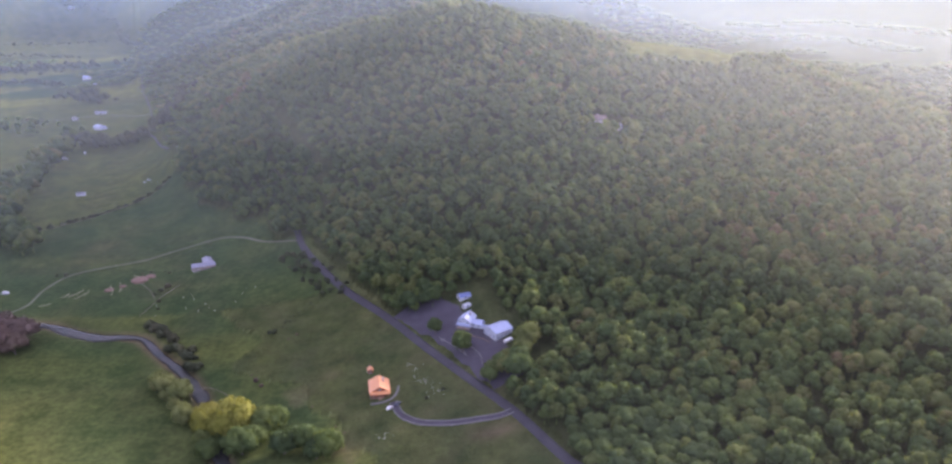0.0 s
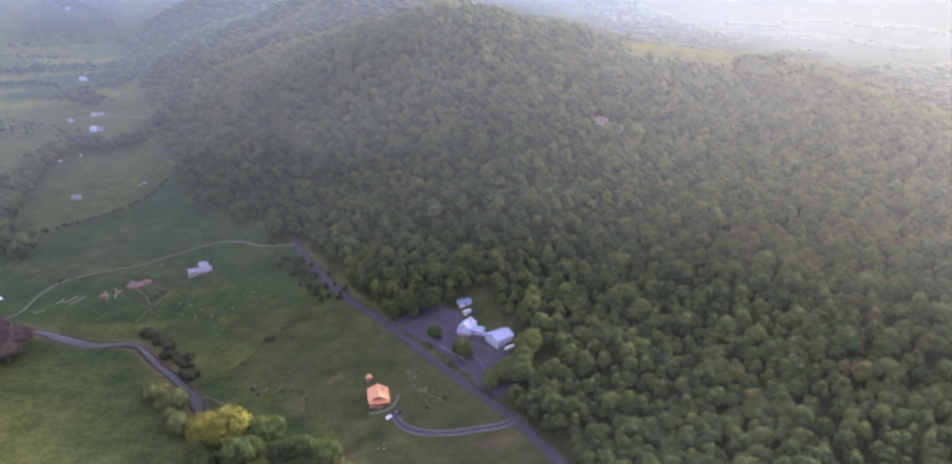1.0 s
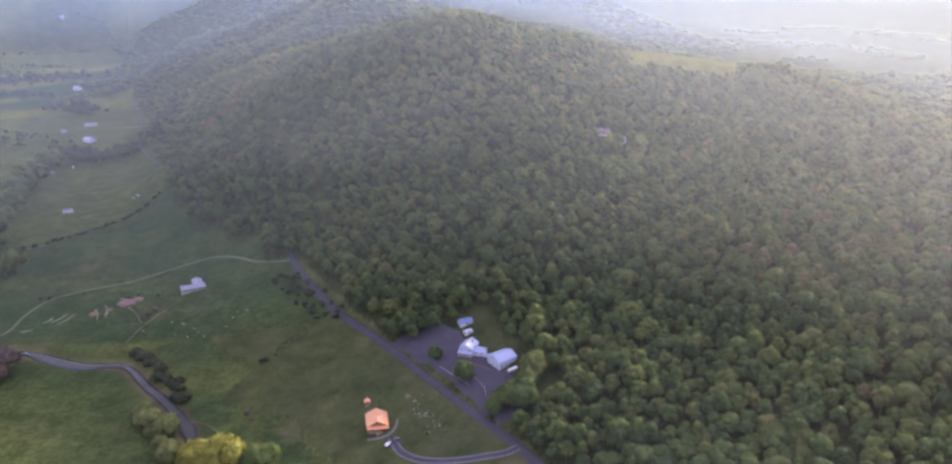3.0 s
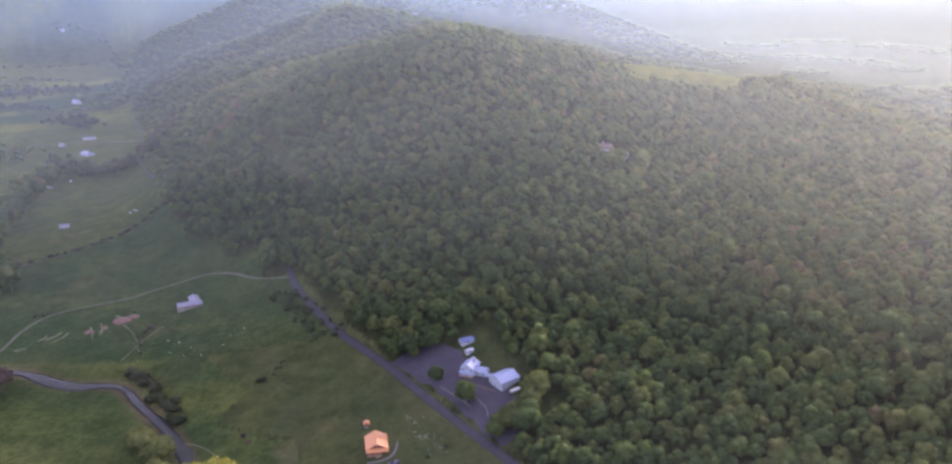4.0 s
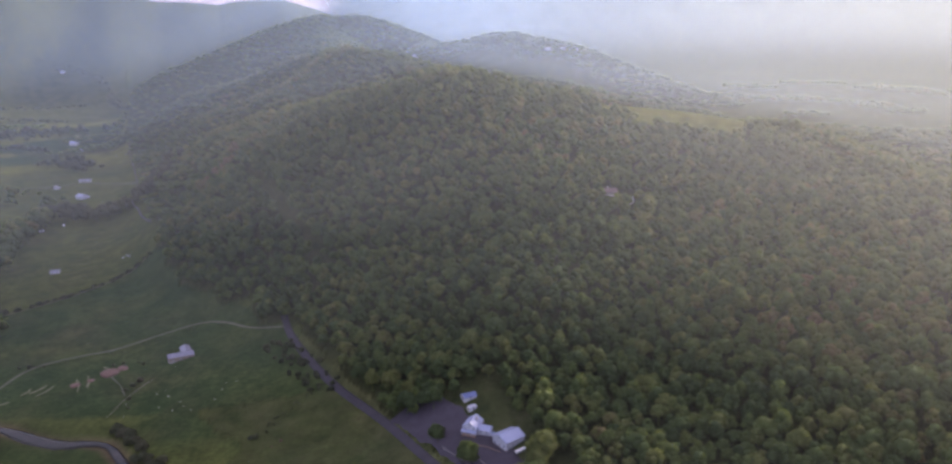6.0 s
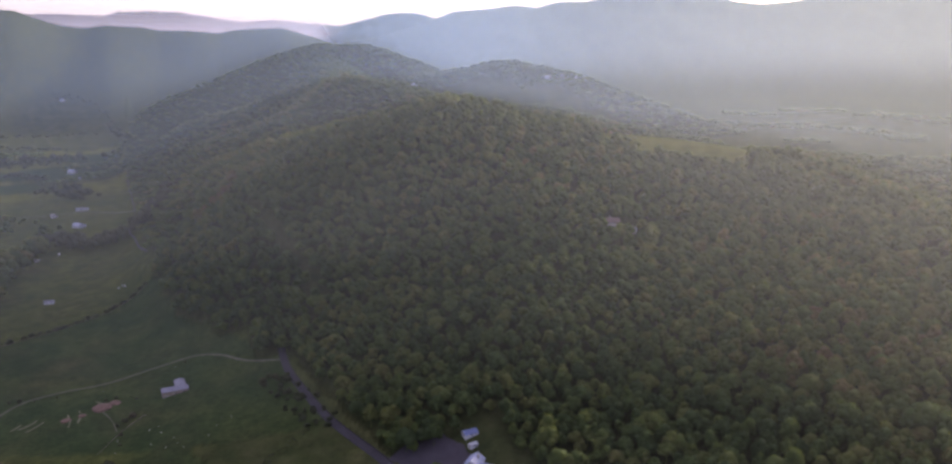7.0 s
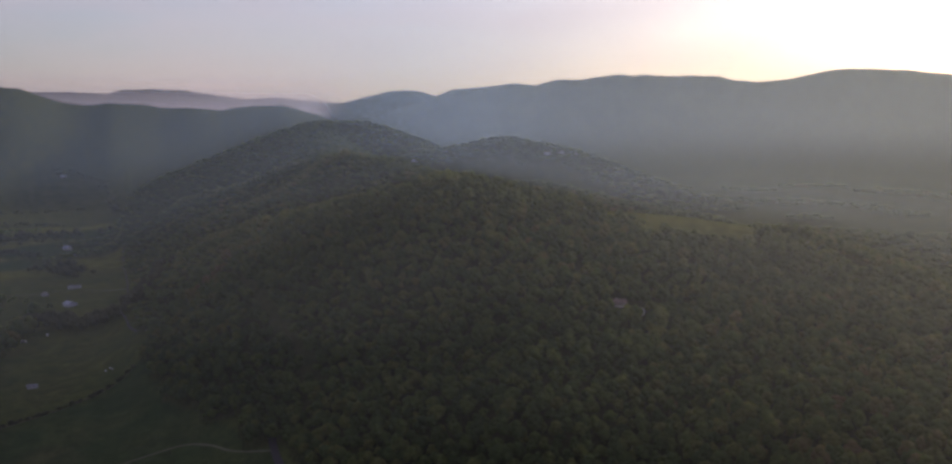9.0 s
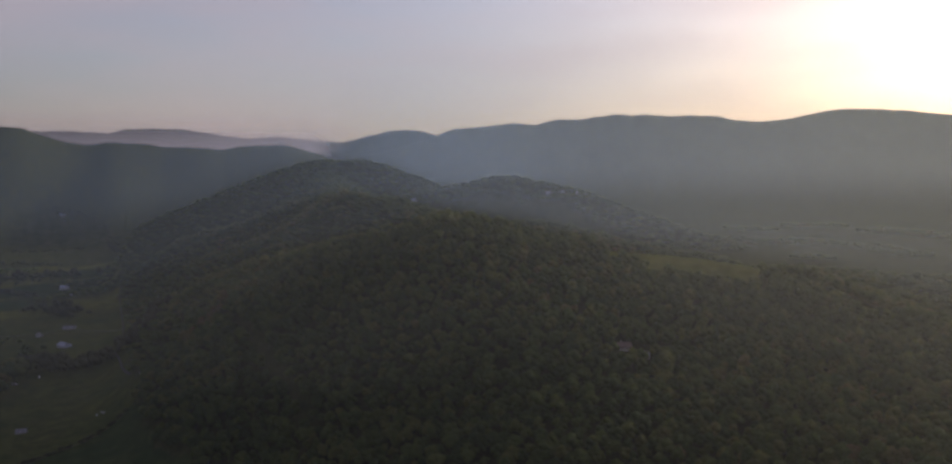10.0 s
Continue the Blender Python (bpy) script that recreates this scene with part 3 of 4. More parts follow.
ROAD = ((330, -500), (200, -60), (118, 210), (62, 320), (46, 346), (21, 391), (-10, 434), (-34, 466), (-62, 506), (-103, 562), (-140, 625), (-156, 659), (-166, 690), (-172, 715))
ribbon("road", ROAD, 5.3, ASPHALT, "worn grey two-lane country road along the woods", "road", 0.35)
ribbon("farm_track", ((-158, 660), (-192, 677), (-219, 697), (-246, 706), (-276, 695), (-304, 674), (-336, 660), (-358, 641), (-364, 611), (-362, 582), (-370, 565)), 1.8, TRACK,
       "pale gravel farm track curving through pasture", "track", 0.3, ragged=0.25)
DRIVE = ((21, 391), (14, 388.5), (5, 388.5), (-8, 389), (-17, 390), (-32, 394), (-43, 402), (-47.5, 410), (-50, 416))
ribbon("driveway", DRIVE, 3.2, LOT, "curved dark gravel driveway to the log cabin", "driveway", 0.3, ragged=0.06)
for off in (-1.95, 1.95):
    c = curved(DRIVE, 6.0)
    w = np.gradient(c, axis=0)
    w /= np.linalg.norm(w, axis=1)[:, None]
    ribbon("driveway_edge", c + np.c_[w[:, 1], -w[:, 0]] * off, 0.6, GRAVEL, "pale gravel edging along the driveway", "edging", 0.45, ragged=0.2, across=2)
ribbon("garden_path", ((-64, 417), (-56, 417.5), (-51, 420), (-48.5, 425), (-48, 431)), 1.3, GRAVEL, "narrow gravel path beside the log cabin", "path", 0.3, ragged=0.15, across=2)
ribbon("creek", CREEK[:-1], 10.0, WATER, "shallow creek reflecting the pale sky", "water", -1.1, flat=True, ragged=0.22)
ribbon("yard", ((-46, 515), (-30, 496), (-8, 470), (14, 436), (24, 420)), 30.0, LOT, "dark gravel yard round the white buildings", "pavement", 0.3, ragged=0.12, across=10)


# ---- trees ----
def ico(level):
    b = bmesh.new()
    bmesh.ops.create_icosphere(b, subdivisions=level, radius=1.0)
    v, f = np.array([p.co[:] for p in b.verts]), np.array([[q.index for q in g.verts] for g in b.faces])
    b.free()
    return v, f


BALLS = {1: ico(1), 2: ico(2)}


def crown_template(seed, lobes, leaves, width=4.6, height=5.2, base=4.5, leaf=1.0, fine=2, rough=0.16):
    """A broad uneven crown of lobes with ragged leaf sprays standing off them: verts and triangles, in metres, foot of the trunk at 0."""
    r = np.random.RandomState(seed)
    ball_v, ball_f = BALLS[fine]
    vs, fs, count = [], [], 0
    top = base + height
    centres = [(r.uniform(-0.5, 0.5), r.uniform(-0.5, 0.5), top - width * 0.46, width * r.uniform(0.5, 0.62))]
    for k in range(lobes - 1):
        a, u = 2.4 * k + r.uniform(-0.5, 0.5), (k + 0.5) / (lobes - 1)
        out = width * (0.66 - 0.28 * u) * r.uniform(0.8, 1.12)
        centres.append((out * math.cos(a), out * math.sin(a), base + height * (0.30 + 0.36 * u) + r.uniform(-0.4, 0.4), width * r.uniform(0.38, 0.54)))
    for cx, cy, cz, cr in centres:
        v = ball_v * (cr * (1 + r.uniform(-rough, rough, (len(ball_v), 1)))) * (1, 1, 0.92) + (cx, cy, cz)
        vs.append(v)
        fs.append(ball_f + count)
        count += len(v)
    for _ in range(leaves):
        cx, cy, cz, cr = centres[r.randint(lobes)]
        d = r.normal(size=3) + (0, 0, 0.45)
        d /= np.linalg.norm(d)
        p = np.array((cx, cy, cz)) + d * (1, 1, 0.92) * cr * r.uniform(0.92, 1.2)
        t = np.cross(d, r.normal(size=3))
        t /= np.linalg.norm(t)
        b = np.cross(d, t) * r.uniform(0.4, 1.0) + d * r.uniform(-0.9, 0.9)
        s = leaf * r.uniform(0.5, 1.1)
        vs.append(np.array([p + t * s, p - t * s * 0.6 + b * s * 0.8, p - t * s * 0.4 - b * s]))
        fs.append(np.array([[0, 1, 2]]) + count)
        count += 3
    return np.vstack(vs), np.vstack(fs)


def trunk_template(tall, thick, seed, limbs=4):
    """A tapered, slightly bent trunk with limbs."""
    r = random.Random(seed)
    bm = bmesh.new()
    lean = (r.uniform(-0.3, 0.3), r.uniform(-0.3, 0.3))
    add_tube(bm, [(0, 0, -1.0), (0, 0, 0.3), (lean[0] * 0.5, lean[1] * 0.5, tall * 0.5), (lean[0], lean[1], tall)], [thick * 1.5, thick * 1.1, thick * 0.8, thick * 0.35])
    for k in range(limbs):
        a, z = 6.28 * k / limbs + r.uniform(-0.4, 0.4), tall * r.uniform(0.45, 0.75)
        reach = tall * r.uniform(0.28, 0.42)
        add_tube(bm, [(0, 0, z), (math.cos(a) * reach * 0.5, math.sin(a) * reach * 0.5, z + tall * 0.12), (math.cos(a) * reach, math.sin(a) * reach, z + tall * 0.32)], [thick * 0.5, thick * 0.34, thick * 0.12], 5)
    return bm


def scatter(spacing, r0, r1, az0, az1, seed):
    r = np.random.RandomState(seed)
    x, y = np.meshgrid(np.arange(-r1, r1, spacing), np.arange(-200, r1, spacing * 0.87))
    x[1::2] += spacing / 2
    x, y = (x + r.uniform(-0.38, 0.38, x.shape) * spacing).ravel(), (y + r.uniform(-0.38, 0.38, y.shape) * spacing).ravel()
    d, a = np.hypot(x, y), np.degrees(np.arctan2(x, y))
    keep = (d > r0) & (d < r1) & (a > az0) & (a < az1)
    x, y = x[keep], y[keep]
    keep = wooded(x, y) > 0.5
    return x[keep], y[keep]


def forest(name, x, y, templates, label, size=1.0, seed=1, mat=None, squat=1.0):
    """All the far trees of a wood in one mesh."""
    r = np.random.RandomState(seed)
    z = land(x, y)
    vs, fs, ts, count = [], [], [], 0
    which = r.randint(len(templates), size=len(x))
    for k, (tv, tf) in enumerate(templates):
        sel = np.where(which == k)[0]
        n = len(sel)
        a, s, hgt = r.uniform(0, 6.28, n), size * (0.62 + 0.75 * r.beta(2, 3, n)), squat * r.uniform(0.82, 1.15, n)
        c, q = np.cos(a) * s, np.sin(a) * s
        v = np.stack([tv[:, 0] * c[:, None] - tv[:, 1] * q[:, None] + x[sel, None], tv[:, 0] * q[:, None] + tv[:, 1] * c[:, None] + y[sel, None],
                      tv[:, 2] * (s * hgt)[:, None] + z[sel, None] - 0.4], -1)
        vs.append(v.reshape(-1, 3))
        fs.append((tf[None] + (np.arange(n) * len(tv))[:, None, None]).reshape(-1, 3) + count)
        ts.append(np.repeat(r.uniform(0, 1, n), len(tv)))
        count += n * len(tv)
    ob = new(name, mesh_from(name, np.vstack(vs), np.vstack(fs), mat or LEAVES, {"tint": np.concatenate(ts)}, True))
    return tagged(ob, label, "forest", kind="stuff")


def with_trunk(t, tall=6.0):
    v, f = t
    a = np.arange(4) * 1.5708
    ring = np.c_[0.28 * np.cos(a), 0.28 * np.sin(a), 0 * a - 0.8]
    k = len(v)
    return np.vstack([v, ring, [(0, 0, tall)]]), np.vstack([f, [(k + i, k + (i + 1) % 4, k + 4) for i in range(4)]])


CLOSE = [with_trunk(crown_template(s, 9, 230, width=w, height=h, base=3.8, leaf=0.8, fine=1, rough=0.30)) for s, w, h in ((1, 4.4, 7.6), (2, 4.0, 8.4), (3, 5.0, 7.2), (4, 3.6, 7.8), (5, 4.6, 8.8), (6, 5.4, 7.8))]
NEAR = [with_trunk(crown_template(s, 5, 58, width=w, height=h + 1.6, base=4.0, leaf=1.0, fine=1, rough=0.28)) for s, w, h in ((7, 4.6, 5.6), (8, 4.2, 6.4), (9, 5.2, 5.2), (10, 5.0, 6.2))]
MID = [with_trunk(crown_template(s, 4, 14, width=5.2, height=h, leaf=1.5, fine=1)) for s, h in ((11, 5.6), (12, 6.2), (13, 5.2), (14, 6.8))]
FAR = [with_trunk(crown_template(s, 3, 2, width=5.4, height=h, leaf=1.9, fine=1)) for s, h in ((21, 5.2), (22, 6.0), (23, 5.0), (24, 6.6))]
nx, ny = scatter(7.9, 150, 1000, -36, 36, 51)
single = (ny < 430) & (np.arctan2(nx, ny) < 0.42) & (ny > 300)
pick = np.where(single)[0][:110]
rest = np.ones(len(nx), bool)
rest[pick] = False
front = np.hypot(nx, ny) < 600
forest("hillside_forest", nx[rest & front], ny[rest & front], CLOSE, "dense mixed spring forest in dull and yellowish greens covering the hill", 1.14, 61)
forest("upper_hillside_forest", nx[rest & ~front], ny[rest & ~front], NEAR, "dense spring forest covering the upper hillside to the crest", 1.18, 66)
mx, my = scatter(11.2, 1000, 1750, -36, 36, 52)
forest("ridge_forest", mx, my, MID, "hazy deciduous forest along the ridge and behind it", 1.4, 62, None, 0.66)
# rows along the spurs imitate sunlit crowns by paler leaf colour
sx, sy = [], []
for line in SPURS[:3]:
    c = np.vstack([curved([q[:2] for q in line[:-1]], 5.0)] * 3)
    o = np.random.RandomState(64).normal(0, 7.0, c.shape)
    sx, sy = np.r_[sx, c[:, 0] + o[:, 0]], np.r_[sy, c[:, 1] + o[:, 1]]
forest("spur_forest", sx, sy, MID, "trees along the spur crests, coloured paler to imitate sun on their crowns", 1.5, 65, SUNLIT_AND_WILLOW_LEAVES, 0.85)
fx, fy = scatter(15.5, 1750, 2450, -36, 36, 53)
forest("distant_forest", fx, fy, FAR, "distant woods dim in the haze", 1.8, 63, None, 0.42)


def tree(x, y, size, mat, label, seed, group="", lobes=9, leaves=260, slim=1.0, category="tree", base=3.4):
    """A free-standing tree: trunk with limbs, and a crown of leaf sprays."""
    t = empty(category, pose(x, y, level(x, y) - 0.05, 0, 0, seed * 47 % 360), label, category, group)
    part("trunk", trunk_template(7.5 * size, 0.3 * size, seed), BARK, t)
    v, f = crown_template(seed + 200, lobes + 5, leaves * 3, 4.2 * slim, 6.2, base, 0.62, 1, 0.30)
    crown = new("crown", mesh_from("crown", v * size, f, mat, None, True))
    crown.parent = t
    return t


kinds = [tree(0, 0, 1.0, LEAVES, "broad spring-green forest tree by the road", 300 + k, "forest trees by the road", 8, 190, s) for k, s in enumerate((0.95, 1.1, 1.2, 1.0, 1.25))]
rs = random.Random(7)
for k, i in enumerate(pick):
    m = pose(nx[i], ny[i], level(nx[i], ny[i]) - 0.2, 0, 0, rs.uniform(0, 360)) @ Matrix.Diagonal((*[rs.uniform(0.85, 1.3)] * 2, rs.uniform(0.85, 1.2), 1))
    if k < len(kinds):
        kinds[k].matrix_world = m
    else:
        copy_thing(kinds[k % len(kinds)], m)


# ---- buildings ----
def add_window(house, name, x, y, z, w, h, face):
    """A window with frame, sill and pane; face: the way it looks, 'x' or 'y', with its sign."""
    sign = -1 if face[0] == "-" else 1
    wall = house

    def slab(a, b, c, d, depth0, depth1):
        if face[1] == "y":
            return add_box(shape(), a, b, min(y + sign * depth0, y + sign * depth1), max(y + sign * depth0, y + sign * depth1), c, d)
        return add_box(shape(), min(x + sign * depth0, x + sign * depth1), max(x + sign * depth0, x + sign * depth1), a, b, c, d)

    mid = x if face[1] == "y" else y
    f = part(name, slab(mid - w / 2, mid + w / 2, z, z + h, 0.003, 0.08), WHITE, wall)
    part("pane", slab(mid - w / 2 + 0.12, mid + w / 2 - 0.12, z + 0.12, z + h - 0.12, 0.06, 0.11), GLASS, f, "dark window glass")
    part("sill", slab(mid - w / 2 - 0.08, mid + w / 2 + 0.08, z - 0.1, z - 0.003, 0.003, 0.16), WHITE, f)


def gable_house(name, x, y, turn, w, d, tall, rise, wall_mat, roof_mat, label, category="house", over=0.5, windows=2, side_windows=2, door=True, chimney=False, base=0.0, group=""):
    """A house with its ridge along the local y axis and its gable to -y."""
    z = min(level(x + a, y + b) for a in (-w / 3, 0, w / 3) for b in (-d / 3, 0, d / 3)) + base
    t = empty(name, pose(x, y, z, 0, 0, turn), label, category, group)
    part("foundation", add_box(shape(), -w / 2 - 0.1, w / 2 + 0.1, -d / 2 - 0.1, d / 2 + 0.1, -2.5, 0.35), CONCRETE, t)
    bm = shape()
    add_prism(bm, [(-w / 2, 0.35), (w / 2, 0.35), (w / 2, tall), (0, tall + rise), (-w / 2, tall)], -d / 2, d / 2)
    part("wall", bm, wall_mat, t)
    slope = rise / (w / 2)
    drop, th = over * slope, 0.22
    for sgn in (-1, 1):
        o = [(0, tall + rise + 0.02), (sgn * (w / 2 + over), tall - drop + 0.02), (sgn * (w / 2 + over), tall - drop + 0.02 + th), (0, tall + rise + 0.02 + th)]
        part("roof_slope", add_prism(shape(), o if sgn > 0 else o[::-1], -d / 2 - over, d / 2 + over), roof_mat, t)
    part("ridge_cap", add_box(shape(), -0.22, 0.22, -d / 2 - over, d / 2 + over, tall + rise + th - 0.05, tall + rise + th + 0.1), roof_mat, t)
    for k in range(windows):
        wx = (k + 0.5) / windows * w - w / 2
        if door and k == windows // 2:
            continue
        for sgn in ("-y", "+y"):
            add_window(t, "window", wx, -d / 2 if sgn == "-y" else d / 2, 1.2, 1.1, 1.5, sgn)
    for k in range(side_windows):
        wy = (k + 0.5) / side_windows * d - d / 2
        for sgn in ("-x", "+x"):
            add_window(t, "window", -w / 2 if sgn == "-x" else w / 2, wy, 1.2, 1.1, 1.4, sgn)
    if rise > 2.4:
        add_window(t, "attic_window", 0, -d / 2, tall + 0.3, 0.9, 1.1, "-y")
    if door:
        k = windows // 2
        dx = (k + 0.5) / max(windows, 1) * w - w / 2
        dr = part("door", add_box(shape(), dx - 0.5, dx + 0.5, -d / 2 - 0.08, -d / 2 - 0.003, 0.36, 2.4), PLANKS, t)
        part("handle", add_box(shape(), dx + 0.34, dx + 0.42, -d / 2 - 0.15, -d / 2 - 0.083, 1.3, 1.42), CONCRETE, dr)
    if chimney:
        bm = add_box(shape(), w * 0.18, w * 0.18 + 0.9, d * 0.1, d * 0.1 + 0.9, tall + rise * 0.3, tall + rise + 1.0)
        add_box(bm, w * 0.18 - 0.1, w * 0.18 + 1.0, d * 0.1 - 0.1, d * 0.1 + 1.0, tall + rise + 1.0, tall + rise + 1.15)
        part("chimney", bm, STONE, t)
    return t


def add_porch(t, x0, x1, y0, y1, top, roof_mat, lean=0.6, deck=True, wall_y=None):
    """A porch with deck, posts, rail and a lean-to roof falling to -y."""
    if deck:
        part("porch_deck", add_box(shape(), x0, x1, y0, y1, 0.1, 0.42), DECK, t)
    n = max(2, int((x1 - x0) / 2.6) + 1)
    for k in range(n):
        px = x0 + 0.15 + (x1 - x0 - 0.3) * k / (n - 1)
        part("porch_post", add_box(shape(), px - 0.09, px + 0.09, y0 + 0.1, y0 + 0.28, 0.424, top), LOGS if roof_mat is ORANGE else WHITE, t)
    part("porch_rail", add_box(shape(), x0, x1, y0 + 0.04, y0 + 0.096, 1.2, 1.32), LOGS if roof_mat is ORANGE else WHITE, t)
    bm = shape()
    for yy, zz in ((y0 - 0.4, top), (y1, top + lean)):
        for xx in (x0 - 0.4, x1 + 0.4):
            bm.verts.new((xx, yy, zz))
            bm.verts.new((xx, yy, zz + 0.16))
    bmesh.ops.convex_hull(bm, input=list(bm.verts))
    part("porch_roof", bm, roof_mat, t)


# the log cabin with the copper-coloured roof
cabin = gable_house("log_cabin", -60.0, 430.5, 10, 11.6, 13.6, 3.6, 3.0, LOGS, ORANGE, "red-brown log cabin with a bright orange metal roof", "cabin", 0.7, 3, 3, True, True, 0.4)
add_porch(cabin, -5.8, 5.8, -9.4, -6.803, 2.9, ORANGE, 0.7)
for k in range(4):
    part("step", add_box(shape(), -1.0, 1.0, -9.7 - 0.3 * k, -9.403 - 0.3 * k, -1.5, 0.28 - 0.18 * k), DECK, cabin)
for k in range(10):
    part("log_course", add_box(shape(), -5.92, -5.803, -6.7, 6.7, 0.4 + 0.32 * k, 0.66 + 0.32 * k), LOGS, cabin)
outhouse = gable_house("garden_shed", -68.0, 450, 10, 3.0, 3.4, 2.2, 1.0, LOGS, ORANGE, "small brown garden shed with an orange metal roof", "shed", 0.35, 0, 0, True)

# the white buildings in the gravelled clearing
hall = gable_house("white_hall", 14.6, 468, -52, 12.0, 13.6, 5.2, 2.5, WHITE, WHITE_METAL, "large white gabled building with a pale metal roof", "house", 0.6, 3, 4, True)
for k in range(3):
    add_window(hall, "upper_window", -6.25, -5.0 + 5.0 * k, 3.2, 1.2, 1.2, "-x")
farm = gable_house("white_farmhouse", -6, 482, -22, 8.6, 11.0, 5.0, 2.8, WHITE, WHITE_METAL, "white two-storey farmhouse with a pale roof", "house", 0.45, 3, 3, True, True)
for k, wx in enumerate((-2.6, 2.6)):
    add_window(farm, "upper_window", wx, -5.5, 3.4, 1.0, 1.3, "-y")
add_porch(farm, -4.3, 4.3, -7.8, -5.503, 2.6, WHITE_METAL, 0.6)
wing = gable_house("farmhouse_wing", 1.2, 477.5, 68, 5.6, 7.5, 3.4, 1.9, WHITE, WHITE_METAL, "low white wing beside the farmhouse", "house", 0.4, 2, 2, False)
gable_house("covered_walkway", 7.4, 473.0, 62, 2.2, 8.0, 2.2, 0.6, WHITE, WHITE_METAL, "narrow white covered walkway between the white buildings", "walkway", 0.25, 0, 0, False)
gable_house("blue_shed", -8.5, 509, -66, 6.0, 8.4, 2.7, 1.5, WHITE, BLUE_METAL, "small shed with a blue-grey metal roof", "shed", 0.35, 0, 1, True)
gable_house("white_trailer", -6.5, 498.5, -55, 3.0, 5.4, 2.4, 0.3, WHITE, WHITE, "small white flat-roofed trailer on gravel", "trailer", 0.05, 0, 1, True)

# the L-shaped barn in the pasture
barn = gable_house("barn", -240, 646, 116, 8.0, 19.0, 3.8, 1.7, PLANKS, BARN_METAL, "long weathered barn with an L-shaped galvanised roof", "barn", 0.6, 0, 3, True)
bm = shape()
add_prism(bm, [(-3.6, 0.35), (3.6, 0.35), (3.6, 3.5), (0, 4.9), (-3.6, 3.5)], -7.5, 7.5)
m = pose(9.0, -5.0, 0, 0, 0, 90)
bm.transform(m)
part("wing_wall", bm, PLANKS, barn)
for sgn in (-1, 1):
    o = [(0, 5.0), (sgn * 4.2, 3.35), (sgn * 4.2, 3.55), (0, 5.2)]
    bm = add_prism(shape(), o if sgn > 0 else o[::-1], -8.0, 9.0)
    bm.transform(m)
    part("wing_roof", bm, BARN_METAL, barn)

gable_house("field_shed", -464, 890, 108, 5.0, 9.5, 2.8, 1.1, WHITE, BARN_METAL, "low pale farm shed standing in pasture", "shed", 0.3, 0, 2, True)
fb = gable_house("far_barn", -612, 1268, 60, 12.0, 15.0, 4.2, 3.0, WHITE, WHITE_METAL, "broad white barn with a bluish metal roof", "barn", 0.6, 2, 3, True)
add_porch(fb, -6.0, 6.0, -11.0, -7.503, 2.8, WHITE_METAL, 1.0, False)
gable_house("long_stable", -670, 1402, 102, 7.0, 19.0, 3.2, 1.6, WHITE, BARN_METAL, "long white stable on the valley floor", "stable", 0.5, 0, 5, True)
gable_house("farm_cottage", -692, 1350, 40, 8.0, 11.0, 3.2, 2.4, WHITE, GREY_ROOF, "small white cottage with a grey roof", "house", 0.4, 2, 2, True)
gable_house("far_farmhouse", -893, 1826, 70, 11.0, 15.0, 5.5, 3.2, WHITE, WHITE_METAL, "white farmhouse far down the valley", "house", 0.5, 2, 3, True, True)
gable_house("far_outbuilding", -842, 1750, 30, 8.0, 12.0, 3.0, 2.0, WHITE, BARN_METAL, "pale outbuilding beside the far farmhouse", "shed", 0.4, 1, 2, True)
gable_house("hill_cabin", 114, 722, 96, 7.5, 11.0, 3.0, 2.2, PLANKS, RUST_ROOF, "brown cabin with a rusty roof in a forest clearing", "cabin", 0.6, 2, 3, True, True, 1.0)
gable_house("hill_annex", 130, 717, 40, 5.0, 6.5, 3.0, 1.6, WHITE, GREY_ROOF, "small pale annex in a forest clearing", "house", 0.5, 1, 2, True, False, 1.0)
# shed added where a pale spot shows between the trees
gable_house("forest_shed", 54, 690, 20, 3.4, 4.2, 6.5, 1.0, PLANKS, GREY_ROOF, "small pale shed placed for a pale spot among the trees", "shed", 0.3, 0, 1, True)
gable_house("saddle_house", -131, 1942, 20, 12.0, 16.0, 5.5, 3.0, WHITE, WHITE_METAL, "white house on the far side of the ridge", "house", 0.5, 2, 2, True, group="distant houses")
for hx, hy, ha in ((205, 1885, 30), (174, 1874, 80), (236, 1902, 10)):
    gable_house("distant_house", hx, hy, ha, 10.0, 15.0, 4.5, 2.6, WHITE, GREY_ROOF, "distant pale house in a hazy clearing", "house", 0.5, 2, 2, True, group="distant houses")
gable_house("valley_house", -1420, 2870, 50, 13.0, 18.0, 6.0, 3.0, WHITE, WHITE_METAL, "white house far down the hazy valley", "house", 0.5, 2, 2, True, group="distant houses")
gable_house("valley_house", -1640, 2700, 20, 12.0, 16.0, 5.0, 3.0, WHITE, GREY_ROOF, "pale house far down the hazy valley", "house", 0.5, 2, 2, True, group="distant houses")


